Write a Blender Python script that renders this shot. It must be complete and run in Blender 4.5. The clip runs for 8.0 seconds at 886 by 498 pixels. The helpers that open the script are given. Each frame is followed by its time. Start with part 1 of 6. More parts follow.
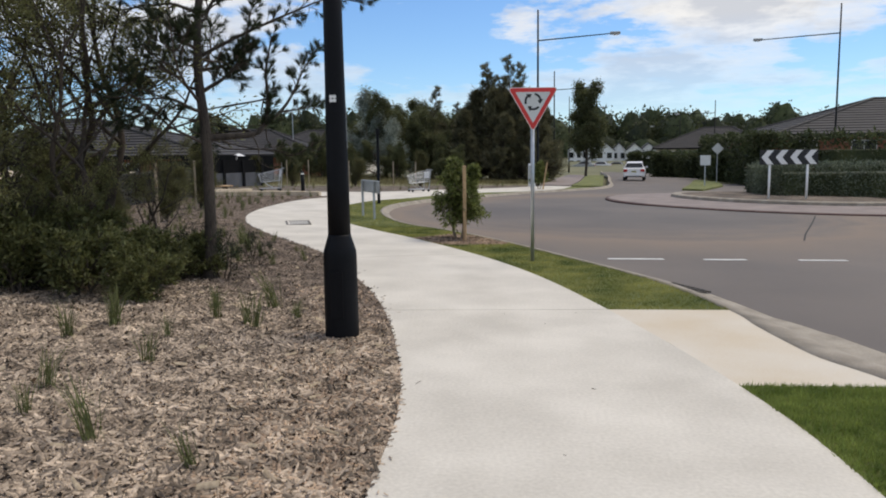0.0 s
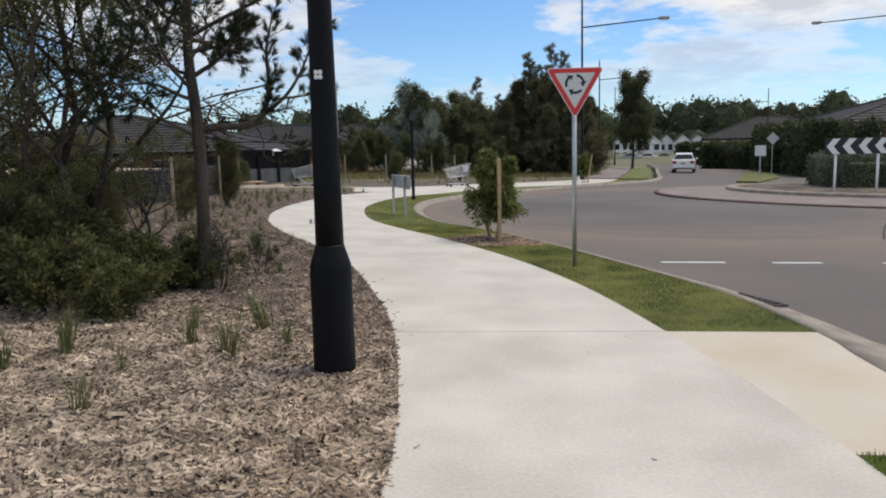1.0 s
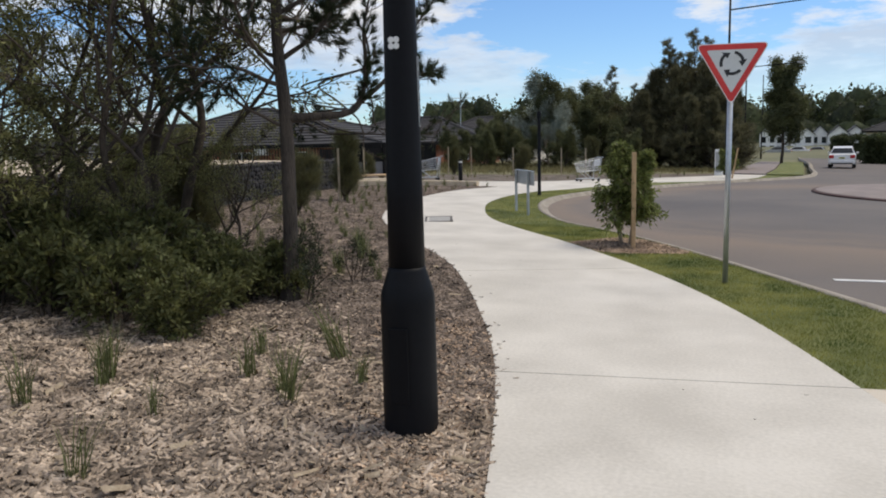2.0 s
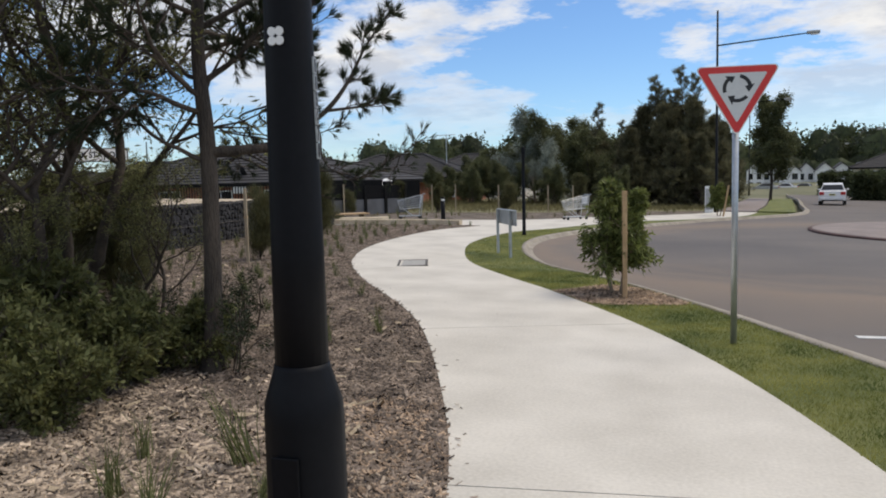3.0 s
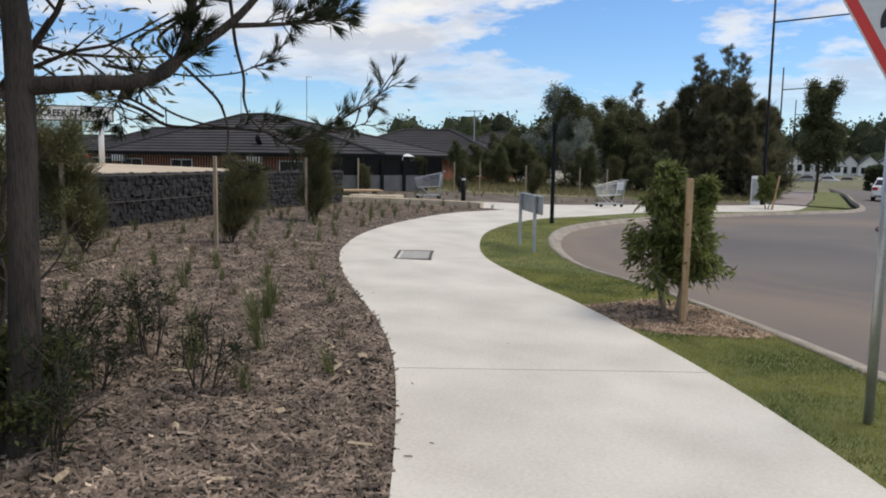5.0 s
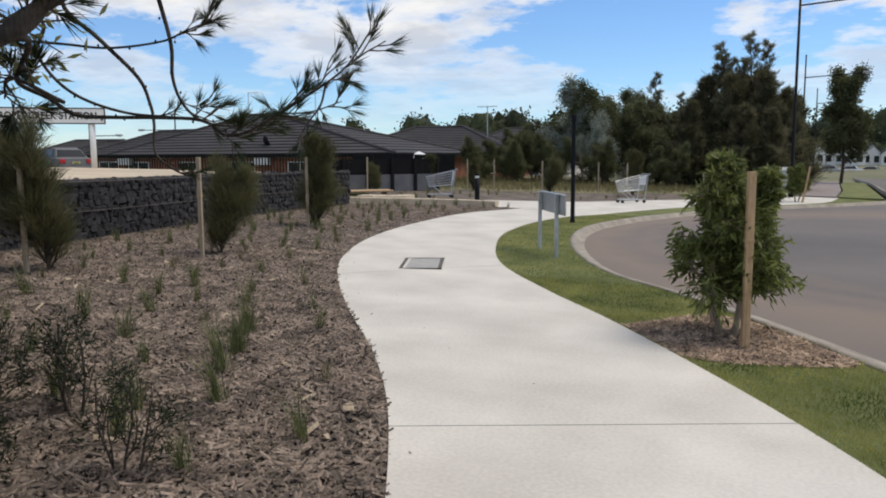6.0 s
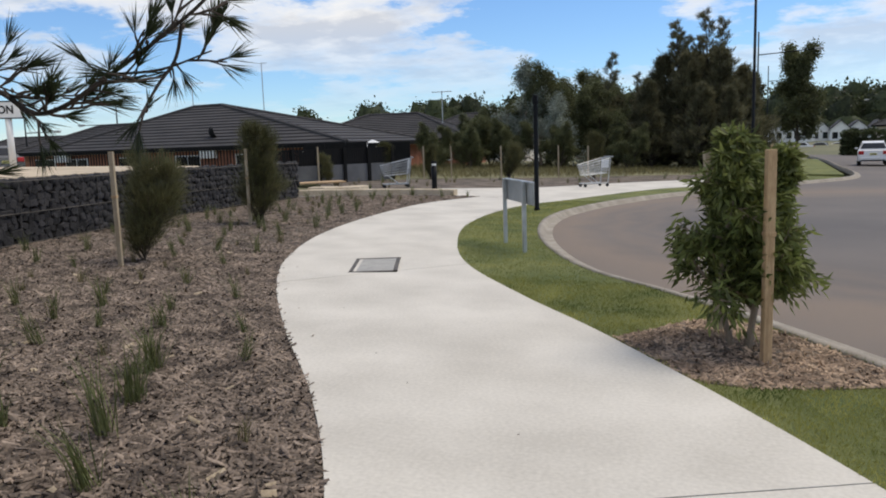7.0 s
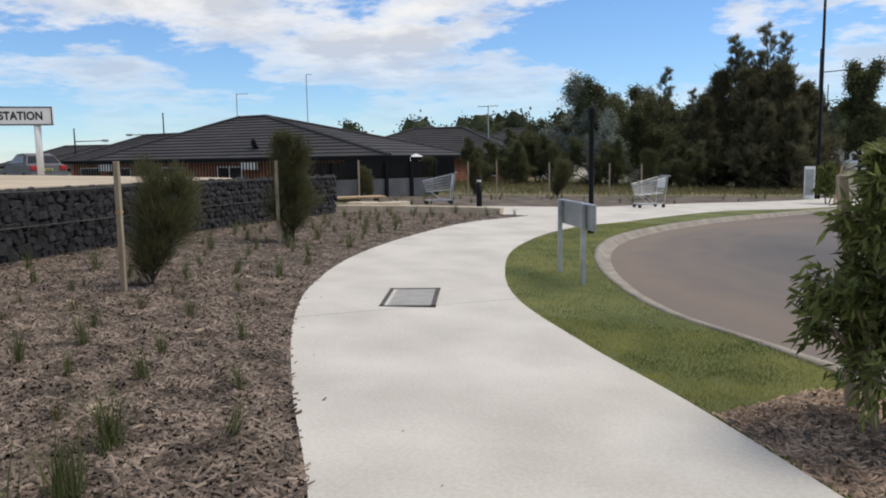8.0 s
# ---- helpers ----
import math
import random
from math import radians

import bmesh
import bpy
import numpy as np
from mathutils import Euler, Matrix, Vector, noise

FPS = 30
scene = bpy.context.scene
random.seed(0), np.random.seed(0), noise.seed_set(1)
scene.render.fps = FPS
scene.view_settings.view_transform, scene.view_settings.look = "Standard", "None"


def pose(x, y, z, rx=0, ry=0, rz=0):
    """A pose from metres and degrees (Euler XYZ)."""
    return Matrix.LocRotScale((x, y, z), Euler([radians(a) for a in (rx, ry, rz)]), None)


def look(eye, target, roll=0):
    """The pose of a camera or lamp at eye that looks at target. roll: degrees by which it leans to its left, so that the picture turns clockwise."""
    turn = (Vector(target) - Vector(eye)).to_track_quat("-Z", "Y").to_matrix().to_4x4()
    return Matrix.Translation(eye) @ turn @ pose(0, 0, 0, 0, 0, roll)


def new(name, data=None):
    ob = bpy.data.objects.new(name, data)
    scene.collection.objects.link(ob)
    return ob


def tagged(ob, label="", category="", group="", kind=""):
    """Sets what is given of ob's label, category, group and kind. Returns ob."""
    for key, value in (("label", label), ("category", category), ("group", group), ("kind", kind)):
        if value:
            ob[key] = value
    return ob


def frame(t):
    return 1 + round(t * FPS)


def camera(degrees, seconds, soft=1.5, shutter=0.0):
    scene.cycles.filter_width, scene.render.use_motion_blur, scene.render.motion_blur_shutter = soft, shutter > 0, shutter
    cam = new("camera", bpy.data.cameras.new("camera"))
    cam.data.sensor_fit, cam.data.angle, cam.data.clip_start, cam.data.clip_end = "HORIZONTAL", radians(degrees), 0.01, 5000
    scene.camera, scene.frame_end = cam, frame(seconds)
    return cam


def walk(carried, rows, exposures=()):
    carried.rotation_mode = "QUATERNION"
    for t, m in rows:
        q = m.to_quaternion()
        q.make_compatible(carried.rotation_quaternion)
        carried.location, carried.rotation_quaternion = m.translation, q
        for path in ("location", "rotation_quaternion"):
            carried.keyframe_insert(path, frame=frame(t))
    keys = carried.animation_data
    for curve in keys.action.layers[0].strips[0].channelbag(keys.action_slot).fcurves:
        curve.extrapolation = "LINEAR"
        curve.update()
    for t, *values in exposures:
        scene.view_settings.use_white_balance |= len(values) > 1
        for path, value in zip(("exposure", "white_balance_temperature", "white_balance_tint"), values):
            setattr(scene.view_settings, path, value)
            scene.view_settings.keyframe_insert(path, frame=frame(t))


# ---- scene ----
cam = camera(60.4, 8.0, soft=1.9)
PATH = [
    (0, (0.305, 0.332, 1.644), (0.029, 2.297, 1.395), -0.8),
    (0.5, (0.323, 1.059, 1.627), (0.034, 3.017, 1.341), -0.4),
    (1, (0.314, 1.752, 1.606), (-0.076, 3.696, 1.343), -1.4),
    (1.2, (0.27, 2.035, 1.585), (-0.245, 3.943, 1.281), -1.5),
    (2.3, (0.059, 3.541, 1.608), (-0.66, 5.39, 1.355), -1.2),
    (2.5, (0.003, 3.806, 1.597), (-0.67, 5.676, 1.373), -1.1),
    (3, (-0.074, 4.483, 1.607), (-0.763, 6.352, 1.428), -1.4),
    (3.5, (-0.149, 5.145, 1.59), (-0.898, 6.993, 1.437), -0.6),
    (4, (-0.264, 5.794, 1.577), (-0.89, 7.688, 1.431), -1.4),
    (4.5, (-0.465, 6.424, 1.559), (-1.167, 8.288, 1.378), -0.9),
    (4.7, (-0.57, 6.697, 1.562), (-1.285, 8.55, 1.332), 0.3),
    (5.8, (-1.09, 8.107, 1.549), (-1.899, 9.922, 1.324), 0.3),
    (6, (-1.18, 8.362, 1.541), (-1.969, 10.184, 1.3), -0.3),
    (6.5, (-1.404, 8.971, 1.523), (-2.318, 10.736, 1.299), -1.4),
    (7, (-1.647, 9.56, 1.519), (-2.335, 11.417, 1.244), -1.9),
    (7.5, (-1.884, 10.168, 1.529), (-2.605, 12.018, 1.288), -1.1),
    (8, (-2.157, 10.799, 1.517), (-2.949, 12.621, 1.283), -0.9),
]
walk(cam, [(t, look(eye, target, roll)) for t, eye, target, roll in PATH],
     [(0.0, 0.06, 6680, 10), (2.5, 0.06, 6680, 10), (4.5, 0.06, 6620, 10), (6.5, 0.1, 6580, 10), (8.0, 0.05, 6560, 10)])

from mathutils.geometry import tessellate_polygon

# ---- sky and sun ----
world = bpy.data.worlds.new("sky")
scene.world = world
world.use_nodes = True
wn, wl = world.node_tree.nodes, world.node_tree.links
wn.clear()
SUN_EL, SUN_AZ = 60.0, 55.0          # degrees; azimuth from +y towards +x
sky = wn.new("ShaderNodeTexSky")
sky.sky_type, sky.sun_disc = "NISHITA", False
sky.sun_elevation, sky.sun_rotation = radians(SUN_EL), radians(SUN_AZ)
sky.air_density, sky.dust_density, sky.ozone_density = 1.0, 0.0, 3.0
geo = wn.new("ShaderNodeTexCoord")
sep = wn.new("ShaderNodeSeparateXYZ")
wl.new(geo.outputs["Generated"], sep.inputs[0])


def wmath(op, a, b=None, clamp=False):
    n = wn.new("ShaderNodeMath")
    n.operation, n.use_clamp = op, clamp
    for k, v in enumerate((a, b)):
        if v is None:
            continue
        if isinstance(v, (int, float)):
            n.inputs[k].default_value = v
        else:
            wl.new(v, n.inputs[k])
    return n.outputs[0]


rise = wmath("ADD", wmath("MAXIMUM", sep.outputs[2], 0.0), 0.16)
flat = wn.new("ShaderNodeCombineXYZ")
wl.new(wmath("DIVIDE", sep.outputs[0], rise), flat.inputs[0])
wl.new(wmath("DIVIDE", sep.outputs[1], rise), flat.inputs[1])


def cloud_noise(scale, detail, rough, shift):
    m = wn.new("ShaderNodeMapping")
    m.inputs["Location"].default_value = shift
    wl.new(flat.outputs[0], m.inputs[0])
    n = wn.new("ShaderNodeTexNoise")
    n.inputs["Scale"].default_value, n.inputs["Detail"].default_value, n.inputs["Roughness"].default_value = scale, detail, rough
    wl.new(m.outputs[0], n.inputs[0])
    return n.outputs[0]


def wramp(fac, stops):
    r = wn.new("ShaderNodeValToRGB")
    while len(r.color_ramp.elements) < len(stops):
        r.color_ramp.elements.new(0.5)
    for e, (p, c) in zip(r.color_ramp.elements, stops):
        e.position, e.color = p, (*c, 1)
    wl.new(fac, r.inputs[0])
    return r.outputs[0]


puff = cloud_noise(0.95, 12, 0.62, (3.1, 0.4, 0))
cover = wramp(puff, [(0.462, (0, 0, 0)), (0.51, (0.7, 0.7, 0.7)), (0.575, (1, 1, 1))])
low = wmath("ADD", wmath("MULTIPLY", wmath("SUBTRACT", sep.outputs[2], 0.05), 7.0, True), 0.22, True)
thick_part = wmath("ADD", wmath("MULTIPLY", puff, 0.6), wmath("MULTIPLY", cloud_noise(2.6, 8, 0.6, (1.2, 5.0, 0)), 0.4))
shade = wramp(thick_part, [(0.44, (8.5, 8.45, 8.4)), (0.51, (7.9, 7.95, 8.05)), (0.58, (5.6, 5.9, 6.5))])
blend = wn.new("ShaderNodeMix")
blend.data_type = "RGBA"
wl.new(wmath("MULTIPLY", cover, low), blend.inputs["Factor"])
tint = wn.new("ShaderNodeMix")
tint.data_type, tint.blend_type = "RGBA", "MULTIPLY"
tint.inputs["Factor"].default_value = 1.0
wl.new(sky.outputs[0], tint.inputs[6])
tint.inputs[7].default_value = (0.80, 1.01, 1.27, 1)
wl.new(tint.outputs[2], blend.inputs[6])
wl.new(shade, blend.inputs[7])
back = wn.new("ShaderNodeBackground")
back.inputs["Strength"].default_value = 0.108
wl.new(blend.outputs[2], back.inputs[0])
wl.new(back.outputs[0], wn.new("ShaderNodeOutputWorld").inputs[0])

sun = new("sun", bpy.data.lights.new("sun", "SUN"))
sun.data.energy, sun.data.angle, sun.data.color = 2.1, radians(32), (1.0, 0.91, 0.77)
se, sa = radians(SUN_EL), radians(SUN_AZ)
sun.matrix_world = look((0, 0, 0), (-math.sin(sa) * math.cos(se), -math.cos(sa) * math.cos(se), -math.sin(se)))


# ---- materials ----
def mat(name, dark, light, rough=0.8, scale=6.0, fine=60.0, bump=0.3, metal=0.0, random_by="", spread=0.25, stretch=(1, 1, 1), bump_dist=0.01, spec=0.5):
    """Two noises mix two colours; the fine one also gives relief. random_by: 'Object' or 'Island'."""
    m = bpy.data.materials.new(name)
    m.use_nodes = True
    n, l = m.node_tree.nodes, m.node_tree.links
    b = n["Principled BSDF"]
    b.inputs["Metallic"].default_value = metal
    b.inputs["Specular IOR Level"].default_value = spec
    tc, mp = n.new("ShaderNodeTexCoord"), n.new("ShaderNodeMapping")
    mp.inputs["Scale"].default_value = stretch
    l.new(tc.outputs["Object"], mp.inputs[0])
    big, small = n.new("ShaderNodeTexNoise"), n.new("ShaderNodeTexNoise")
    for k, sc, de in ((big, scale, 5), (small, fine, 4)):
        k.inputs["Scale"].default_value, k.inputs["Detail"].default_value = sc, de
        l.new(mp.outputs[0], k.inputs[0])
    add = n.new("ShaderNodeMath")
    add.operation = "MULTIPLY_ADD"
    l.new(small.outputs[0], add.inputs[0])
    add.inputs[1].default_value = 0.6
    l.new(big.outputs[0], add.inputs[2])
    ramp = n.new("ShaderNodeValToRGB")
    e = ramp.color_ramp.elements
    e[0].position, e[0].color, e[1].position, e[1].color = 0.58, (*dark, 1), 1.02, (*light, 1)
    l.new(add.outputs[0], ramp.inputs[0])
    colour = ramp.outputs[0]
    if random_by:
        r = n.new("ShaderNodeObjectInfo").outputs["Random"] if random_by == "Object" else n.new("ShaderNodeNewGeometry").outputs["Random Per Island"]
        hsv, rng_map = n.new("ShaderNodeHueSaturation"), n.new("ShaderNodeMapRange")
        rng_map.inputs[3].default_value, rng_map.inputs[4].default_value = 1 - spread, 1 + spread
        l.new(r, rng_map.inputs[0])
        l.new(rng_map.outputs[0], hsv.inputs["Value"])
        l.new(colour, hsv.inputs["Color"])
        colour = hsv.outputs[0]
    l.new(colour, b.inputs["Base Color"])
    rr = n.new("ShaderNodeMapRange")
    rr.inputs[3].default_value, rr.inputs[4].default_value = max(rough - 0.12, 0.02), min(rough + 0.12, 1)
    l.new(big.outputs[0], rr.inputs[0])
    l.new(rr.outputs[0], b.inputs["Roughness"])
    if bump:
        bp = n.new("ShaderNodeBump")
        bp.inputs["Strength"].default_value, bp.inputs["Distance"].default_value = bump, bump_dist
        l.new(small.outputs[0], bp.inputs["Height"])
        l.new(bp.outputs[0], b.inputs["Normal"])
    return m


def leafy(name, dark, light, spread=0.4, rough=0.55, scale=0.7, fine=9):
    """Leaf: colours vary leaf by leaf, with some light let through."""
    m = mat(name, dark, light, rough, scale, fine, 0, 0, "Island", spread, spec=0.3)
    n, l = m.node_tree.nodes, m.node_tree.links
    b, out = n["Principled BSDF"], n["Material Output"]
    tr, mx = n.new("ShaderNodeBsdfTranslucent"), n.new("ShaderNodeMixShader")
    l.new(b.inputs["Base Color"].links[0].from_socket, tr.inputs[0])
    mx.inputs[0].default_value = 0.42
    l.new(b.outputs[0], mx.inputs[1])
    l.new(tr.outputs[0], mx.inputs[2])
    l.new(mx.outputs[0], out.inputs[0])
    return m


M = {
    "concrete": mat("pale_concrete", (0.50, 0.468, 0.41), (0.665, 0.628, 0.56), 0.85, 1.1, 38, 0.05),
    "apron": mat("stained_concrete", (0.55, 0.465, 0.345), (0.63, 0.59, 0.52), 0.85, 0.8, 90, 0.12),
    "kerb": mat("kerb_concrete", (0.215, 0.185, 0.147), (0.37, 0.33, 0.275), 0.9, 3, 60, 0.3),
    "asphalt": mat("grey_asphalt", (0.086, 0.079, 0.078), (0.165, 0.146, 0.133), 0.85, 0.22, 220, 0.35),
    "paver": mat("pink_pavement", (0.20, 0.165, 0.155), (0.29, 0.245, 0.225), 0.9, 1.5, 60, 0.3),
    "mulch": mat("bark_mulch", (0.045, 0.034, 0.025), (0.22, 0.178, 0.138), 0.95, 1.2, 42, 1.0, bump_dist=0.03),
    "chip": mat("mulch_chip", (0.118, 0.088, 0.063), (0.47, 0.378, 0.29), 0.95, 3, 50, 0.3, 0, "Island", 0.75),
    # a darker, slightly greyer tone of the chip above
    "chip_dark": mat("darker_mulch_chip", (0.058, 0.043, 0.034), (0.265, 0.208, 0.165), 0.95, 3, 50, 0.3, 0, "Island", 0.6),
    "chip_red": mat("fresh_mulch_chip", (0.15, 0.102, 0.070), (0.46, 0.335, 0.235), 0.95, 3, 50, 0.3, 0, "Island", 0.5),
    "soil_grass": mat("lawn_soil", (0.082, 0.112, 0.028), (0.22, 0.225, 0.072), 0.95, 0.8, 70, 0.9, bump_dist=0.03),
    "dry_grass": mat("dry_grass", (0.12, 0.12, 0.055), (0.24, 0.22, 0.12), 0.95, 0.4, 14, 0.8, bump_dist=0.05),
    "ground": mat("distant_ground", (0.09, 0.10, 0.045), (0.20, 0.185, 0.10), 0.95, 0.08, 3, 0.4),
    "sand": mat("sandy_gravel", (0.42, 0.34, 0.24), (0.58, 0.48, 0.35), 0.95, 0.7, 40, 0.5),
    "black": mat("black_paint", (0.0025, 0.003, 0.0045), (0.0055, 0.006, 0.008), 0.55, 2, 35, 0.06, spec=0.16),
    "galv": mat("galvanised_steel", (0.38, 0.40, 0.42), (0.56, 0.58, 0.60), 0.42, 5, 70, 0.05, 0.75),
    "alu": mat("sheet_aluminium", (0.30, 0.31, 0.31), (0.44, 0.45, 0.45), 0.5, 3, 60, 0.05, 0.5),
    "red": mat("sign_red", (0.62, 0.030, 0.028), (0.72, 0.050, 0.042), 0.4, 3, 60, 0.02),
    "white": mat("white_paint", (0.72, 0.72, 0.71), (0.82, 0.82, 0.80), 0.45, 2, 50, 0.03),
    "sign_grey": mat("sign_face", (0.60, 0.61, 0.60), (0.68, 0.69, 0.68), 0.4, 2, 40, 0.02),
    "sign_black": mat("sign_black", (0.010, 0.010, 0.011), (0.018, 0.018, 0.02), 0.45, 2, 40, 0.02),
    "road_paint": mat("road_marking", (0.50, 0.50, 0.49), (0.70, 0.70, 0.68), 0.8, 4, 60, 0.2),
    "wood": mat("stake_wood", (0.36, 0.225, 0.115), (0.58, 0.405, 0.235), 0.85, 5, 40, 0.3, stretch=(6, 6, 0.6)),
    "old_wood": mat("weathered_stake", (0.29, 0.225, 0.15), (0.47, 0.385, 0.275), 0.9, 5, 40, 0.3, stretch=(6, 6, 0.6)),
    "bark": mat("grey_brown_bark", (0.022, 0.017, 0.013), (0.085, 0.067, 0.052), 0.95, 4, 30, 1.0, stretch=(3, 3, 0.5), bump_dist=0.02),
    "twig": mat("dark_twig", (0.035, 0.026, 0.02), (0.095, 0.073, 0.055), 0.9, 8, 40, 0.5),
    "pale_bark": mat("pale_bark", (0.17, 0.128, 0.09), (0.31, 0.245, 0.18), 0.9, 4, 30, 0.6, stretch=(3, 3, 0.5)),
    "basalt": mat("dark_basalt", (0.007, 0.007, 0.009), (0.036, 0.033, 0.034), 0.85, 6, 30, 0.6, 0, "Object", 0.6),
    "basalt_far": mat("dark_basalt_pile", (0.007, 0.007, 0.009), (0.036, 0.033, 0.034), 0.85, 6, 30, 0.6, 0, "Island", 0.6),
    "roof": mat("dark_roof_tile", (0.026, 0.024, 0.025), (0.055, 0.051, 0.052), 0.8, 0.6, 12, 0.3, 0, "Object", 0.12),
    "brick": mat("red_brown_brick", (0.22, 0.085, 0.05), (0.39, 0.17, 0.105), 0.9, 2, 25, 0.5),
    "cream": mat("cream_render", (0.55, 0.50, 0.42), (0.68, 0.63, 0.54), 0.85, 1, 20, 0.1),
    "fence": mat("dark_fence", (0.006, 0.006, 0.0065), (0.014, 0.0135, 0.014), 0.8, 2, 40, 0.1, spec=0.15),
    "fence_grey": mat("grey_fence_panel", (0.10, 0.10, 0.105), (0.15, 0.15, 0.155), 0.7, 2, 40, 0.1),
    "stone": mat("sandstone", (0.45, 0.36, 0.25), (0.62, 0.53, 0.40), 0.9, 3, 40, 0.5),
    "grate": mat("cover_grate", (0.30, 0.29, 0.27), (0.42, 0.41, 0.38), 0.8, 5, 70, 0.4),
    "rust": mat("cover_rim", (0.06, 0.055, 0.05), (0.14, 0.125, 0.11), 0.7, 5, 60, 0.3, 0.4),
    "car": mat("white_car_paint", (0.74, 0.74, 0.75), (0.80, 0.80, 0.80), 0.22, 1, 8, 0.0),
    "glass_dark": mat("dark_glass", (0.010, 0.011, 0.013), (0.018, 0.02, 0.022), 0.08, 1, 8, 0.0),
    "rubber": mat("tyre_rubber", (0.012, 0.012, 0.012), (0.03, 0.03, 0.03), 0.85, 8, 60, 0.2),
    "tail": mat("tail_lamp_red", (0.35, 0.012, 0.015), (0.5, 0.025, 0.025), 0.2, 3, 20, 0.0),
    "plate": mat("number_plate", (0.55, 0.50, 0.16), (0.65, 0.60, 0.22), 0.5, 3, 30, 0.0),
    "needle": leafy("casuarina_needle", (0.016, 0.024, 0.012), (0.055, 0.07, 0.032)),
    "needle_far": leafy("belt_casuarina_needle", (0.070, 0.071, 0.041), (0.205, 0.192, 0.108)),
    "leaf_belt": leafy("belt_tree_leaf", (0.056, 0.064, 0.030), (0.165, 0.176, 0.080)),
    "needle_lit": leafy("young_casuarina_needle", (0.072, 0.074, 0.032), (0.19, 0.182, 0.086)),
    "leaf_dark": leafy("dark_green_leaf", (0.088, 0.095, 0.036), (0.27, 0.265, 0.105), 0.6),
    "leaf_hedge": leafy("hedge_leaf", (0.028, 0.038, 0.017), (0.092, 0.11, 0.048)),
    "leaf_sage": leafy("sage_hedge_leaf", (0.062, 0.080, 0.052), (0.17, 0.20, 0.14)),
    "leaf": leafy("mid_green_leaf", (0.072, 0.098, 0.026), (0.25, 0.275, 0.09), 0.6),
    "leaf_grey": leafy("grey_green_leaf", (0.16, 0.19, 0.155), (0.38, 0.42, 0.36)),
    "leaf_low": leafy("low_shrub_leaf", (0.062, 0.074, 0.026), (0.19, 0.195, 0.075)),
    "tussock": leafy("tussock_blade", (0.088, 0.105, 0.038), (0.245, 0.26, 0.11)),
    "tussock_dry": leafy("dry_tussock_blade", (0.10, 0.09, 0.04), (0.26, 0.23, 0.11)),
    "blade": leafy("lawn_blade", (0.075, 0.125, 0.022), (0.29, 0.35, 0.090), 0.3, 0.55, 1.3, 6),
    "blade_dry": leafy("verge_blade", (0.068, 0.105, 0.018), (0.42, 0.40, 0.115), 0.16, 0.55, 1.4, 2.5),
}


# brown dust swept to the kerb of the bay, and the arcs of turning tyres
an, al = M["asphalt"].node_tree.nodes, M["asphalt"].node_tree.links
a_base = an["Principled BSDF"].inputs["Base Color"]
a_from = a_base.links[0].from_socket
a_tc, a_map, a_len, a_noise = an.new("ShaderNodeTexCoord"), an.new("ShaderNodeMapping"), an.new("ShaderNodeVectorMath"), an.new("ShaderNodeTexNoise")
a_map.vector_type = "POINT"
a_map.inputs["Location"].default_value, a_map.inputs["Scale"].default_value = (-2.5, -26.3 * 0.75, 0), (1, 0.75, 0)
a_len.operation = "LENGTH"
al.new(a_tc.outputs["Object"], a_map.inputs[0])
al.new(a_map.outputs[0], a_len.inputs[0])
al.new(a_tc.outputs["Object"], a_noise.inputs[0])
a_noise.inputs["Scale"].default_value, a_noise.inputs["Detail"].default_value = 0.6, 6
a_sum = an.new("ShaderNodeMath")
a_sum.operation = "MULTIPLY_ADD"
al.new(a_noise.outputs[0], a_sum.inputs[0])
a_sum.inputs[1].default_value = 1.6
al.new(a_len.outputs["Value"], a_sum.inputs[2])
a_div = an.new("ShaderNodeMath")
a_div.operation = "DIVIDE"
al.new(a_sum.outputs[0], a_div.inputs[0])
a_div.inputs[1].default_value = 14.0
a_ramp = an.new("ShaderNodeValToRGB")
tones = [(0.30, 0.0), (0.43, 0.12), (0.455, 0.42), (0.475, 0.22), (0.50, 0.60), (0.52, 0.36), (0.56, 0.9), (0.62, 0.55), (0.74, 0.15)]
while len(a_ramp.color_ramp.elements) < len(tones):
    a_ramp.color_ramp.elements.new(0.5)
for el, (at_, val) in zip(a_ramp.color_ramp.elements, tones):
    el.position, el.color = at_, (val, val, val, 1)
al.new(a_div.outputs[0], a_ramp.inputs[0])
a_mix = an.new("ShaderNodeMix")
a_mix.data_type = "RGBA"
al.new(a_ramp.outputs[0], a_mix.inputs["Factor"])
al.new(a_from, a_mix.inputs[6])
a_mix.inputs[7].default_value = (0.215, 0.165, 0.125, 1)
al.new(a_mix.outputs[2], a_base)

# ---- mesh helpers ----
def mesh_of(name, verts, faces, material=None, smooth=False):
    me = bpy.data.meshes.new(name)
    me.from_pydata([tuple(map(float, v)) for v in verts], [], [tuple(map(int, f)) for f in faces])
    if smooth:
        me.shade_smooth()
    if material:
        me.materials.append(material)
    return me


def part(name, bm, material, parent=None, label="", smooth=False):
    """Links a bmesh, or a mesh that is shared, as one mesh object under its thing."""
    if isinstance(bm, bmesh.types.BMesh):
        me = bpy.data.meshes.new(name)
        bm.to_mesh(me)
        bm.free()
        me.materials.append(material)
        if smooth:
            me.shade_smooth()
    else:
        me = bm
    ob = new(name, me)
    ob.parent = parent
    return tagged(ob, label)


def thing(name, x, y, z=0.0, rz=0.0, label="", category="", group="", kind=""):
    ob = new(name)
    ob.empty_display_size = 0.1
    ob.matrix_basis = pose(x, y, z, 0, 0, rz)
    return tagged(ob, label, category, group, kind)


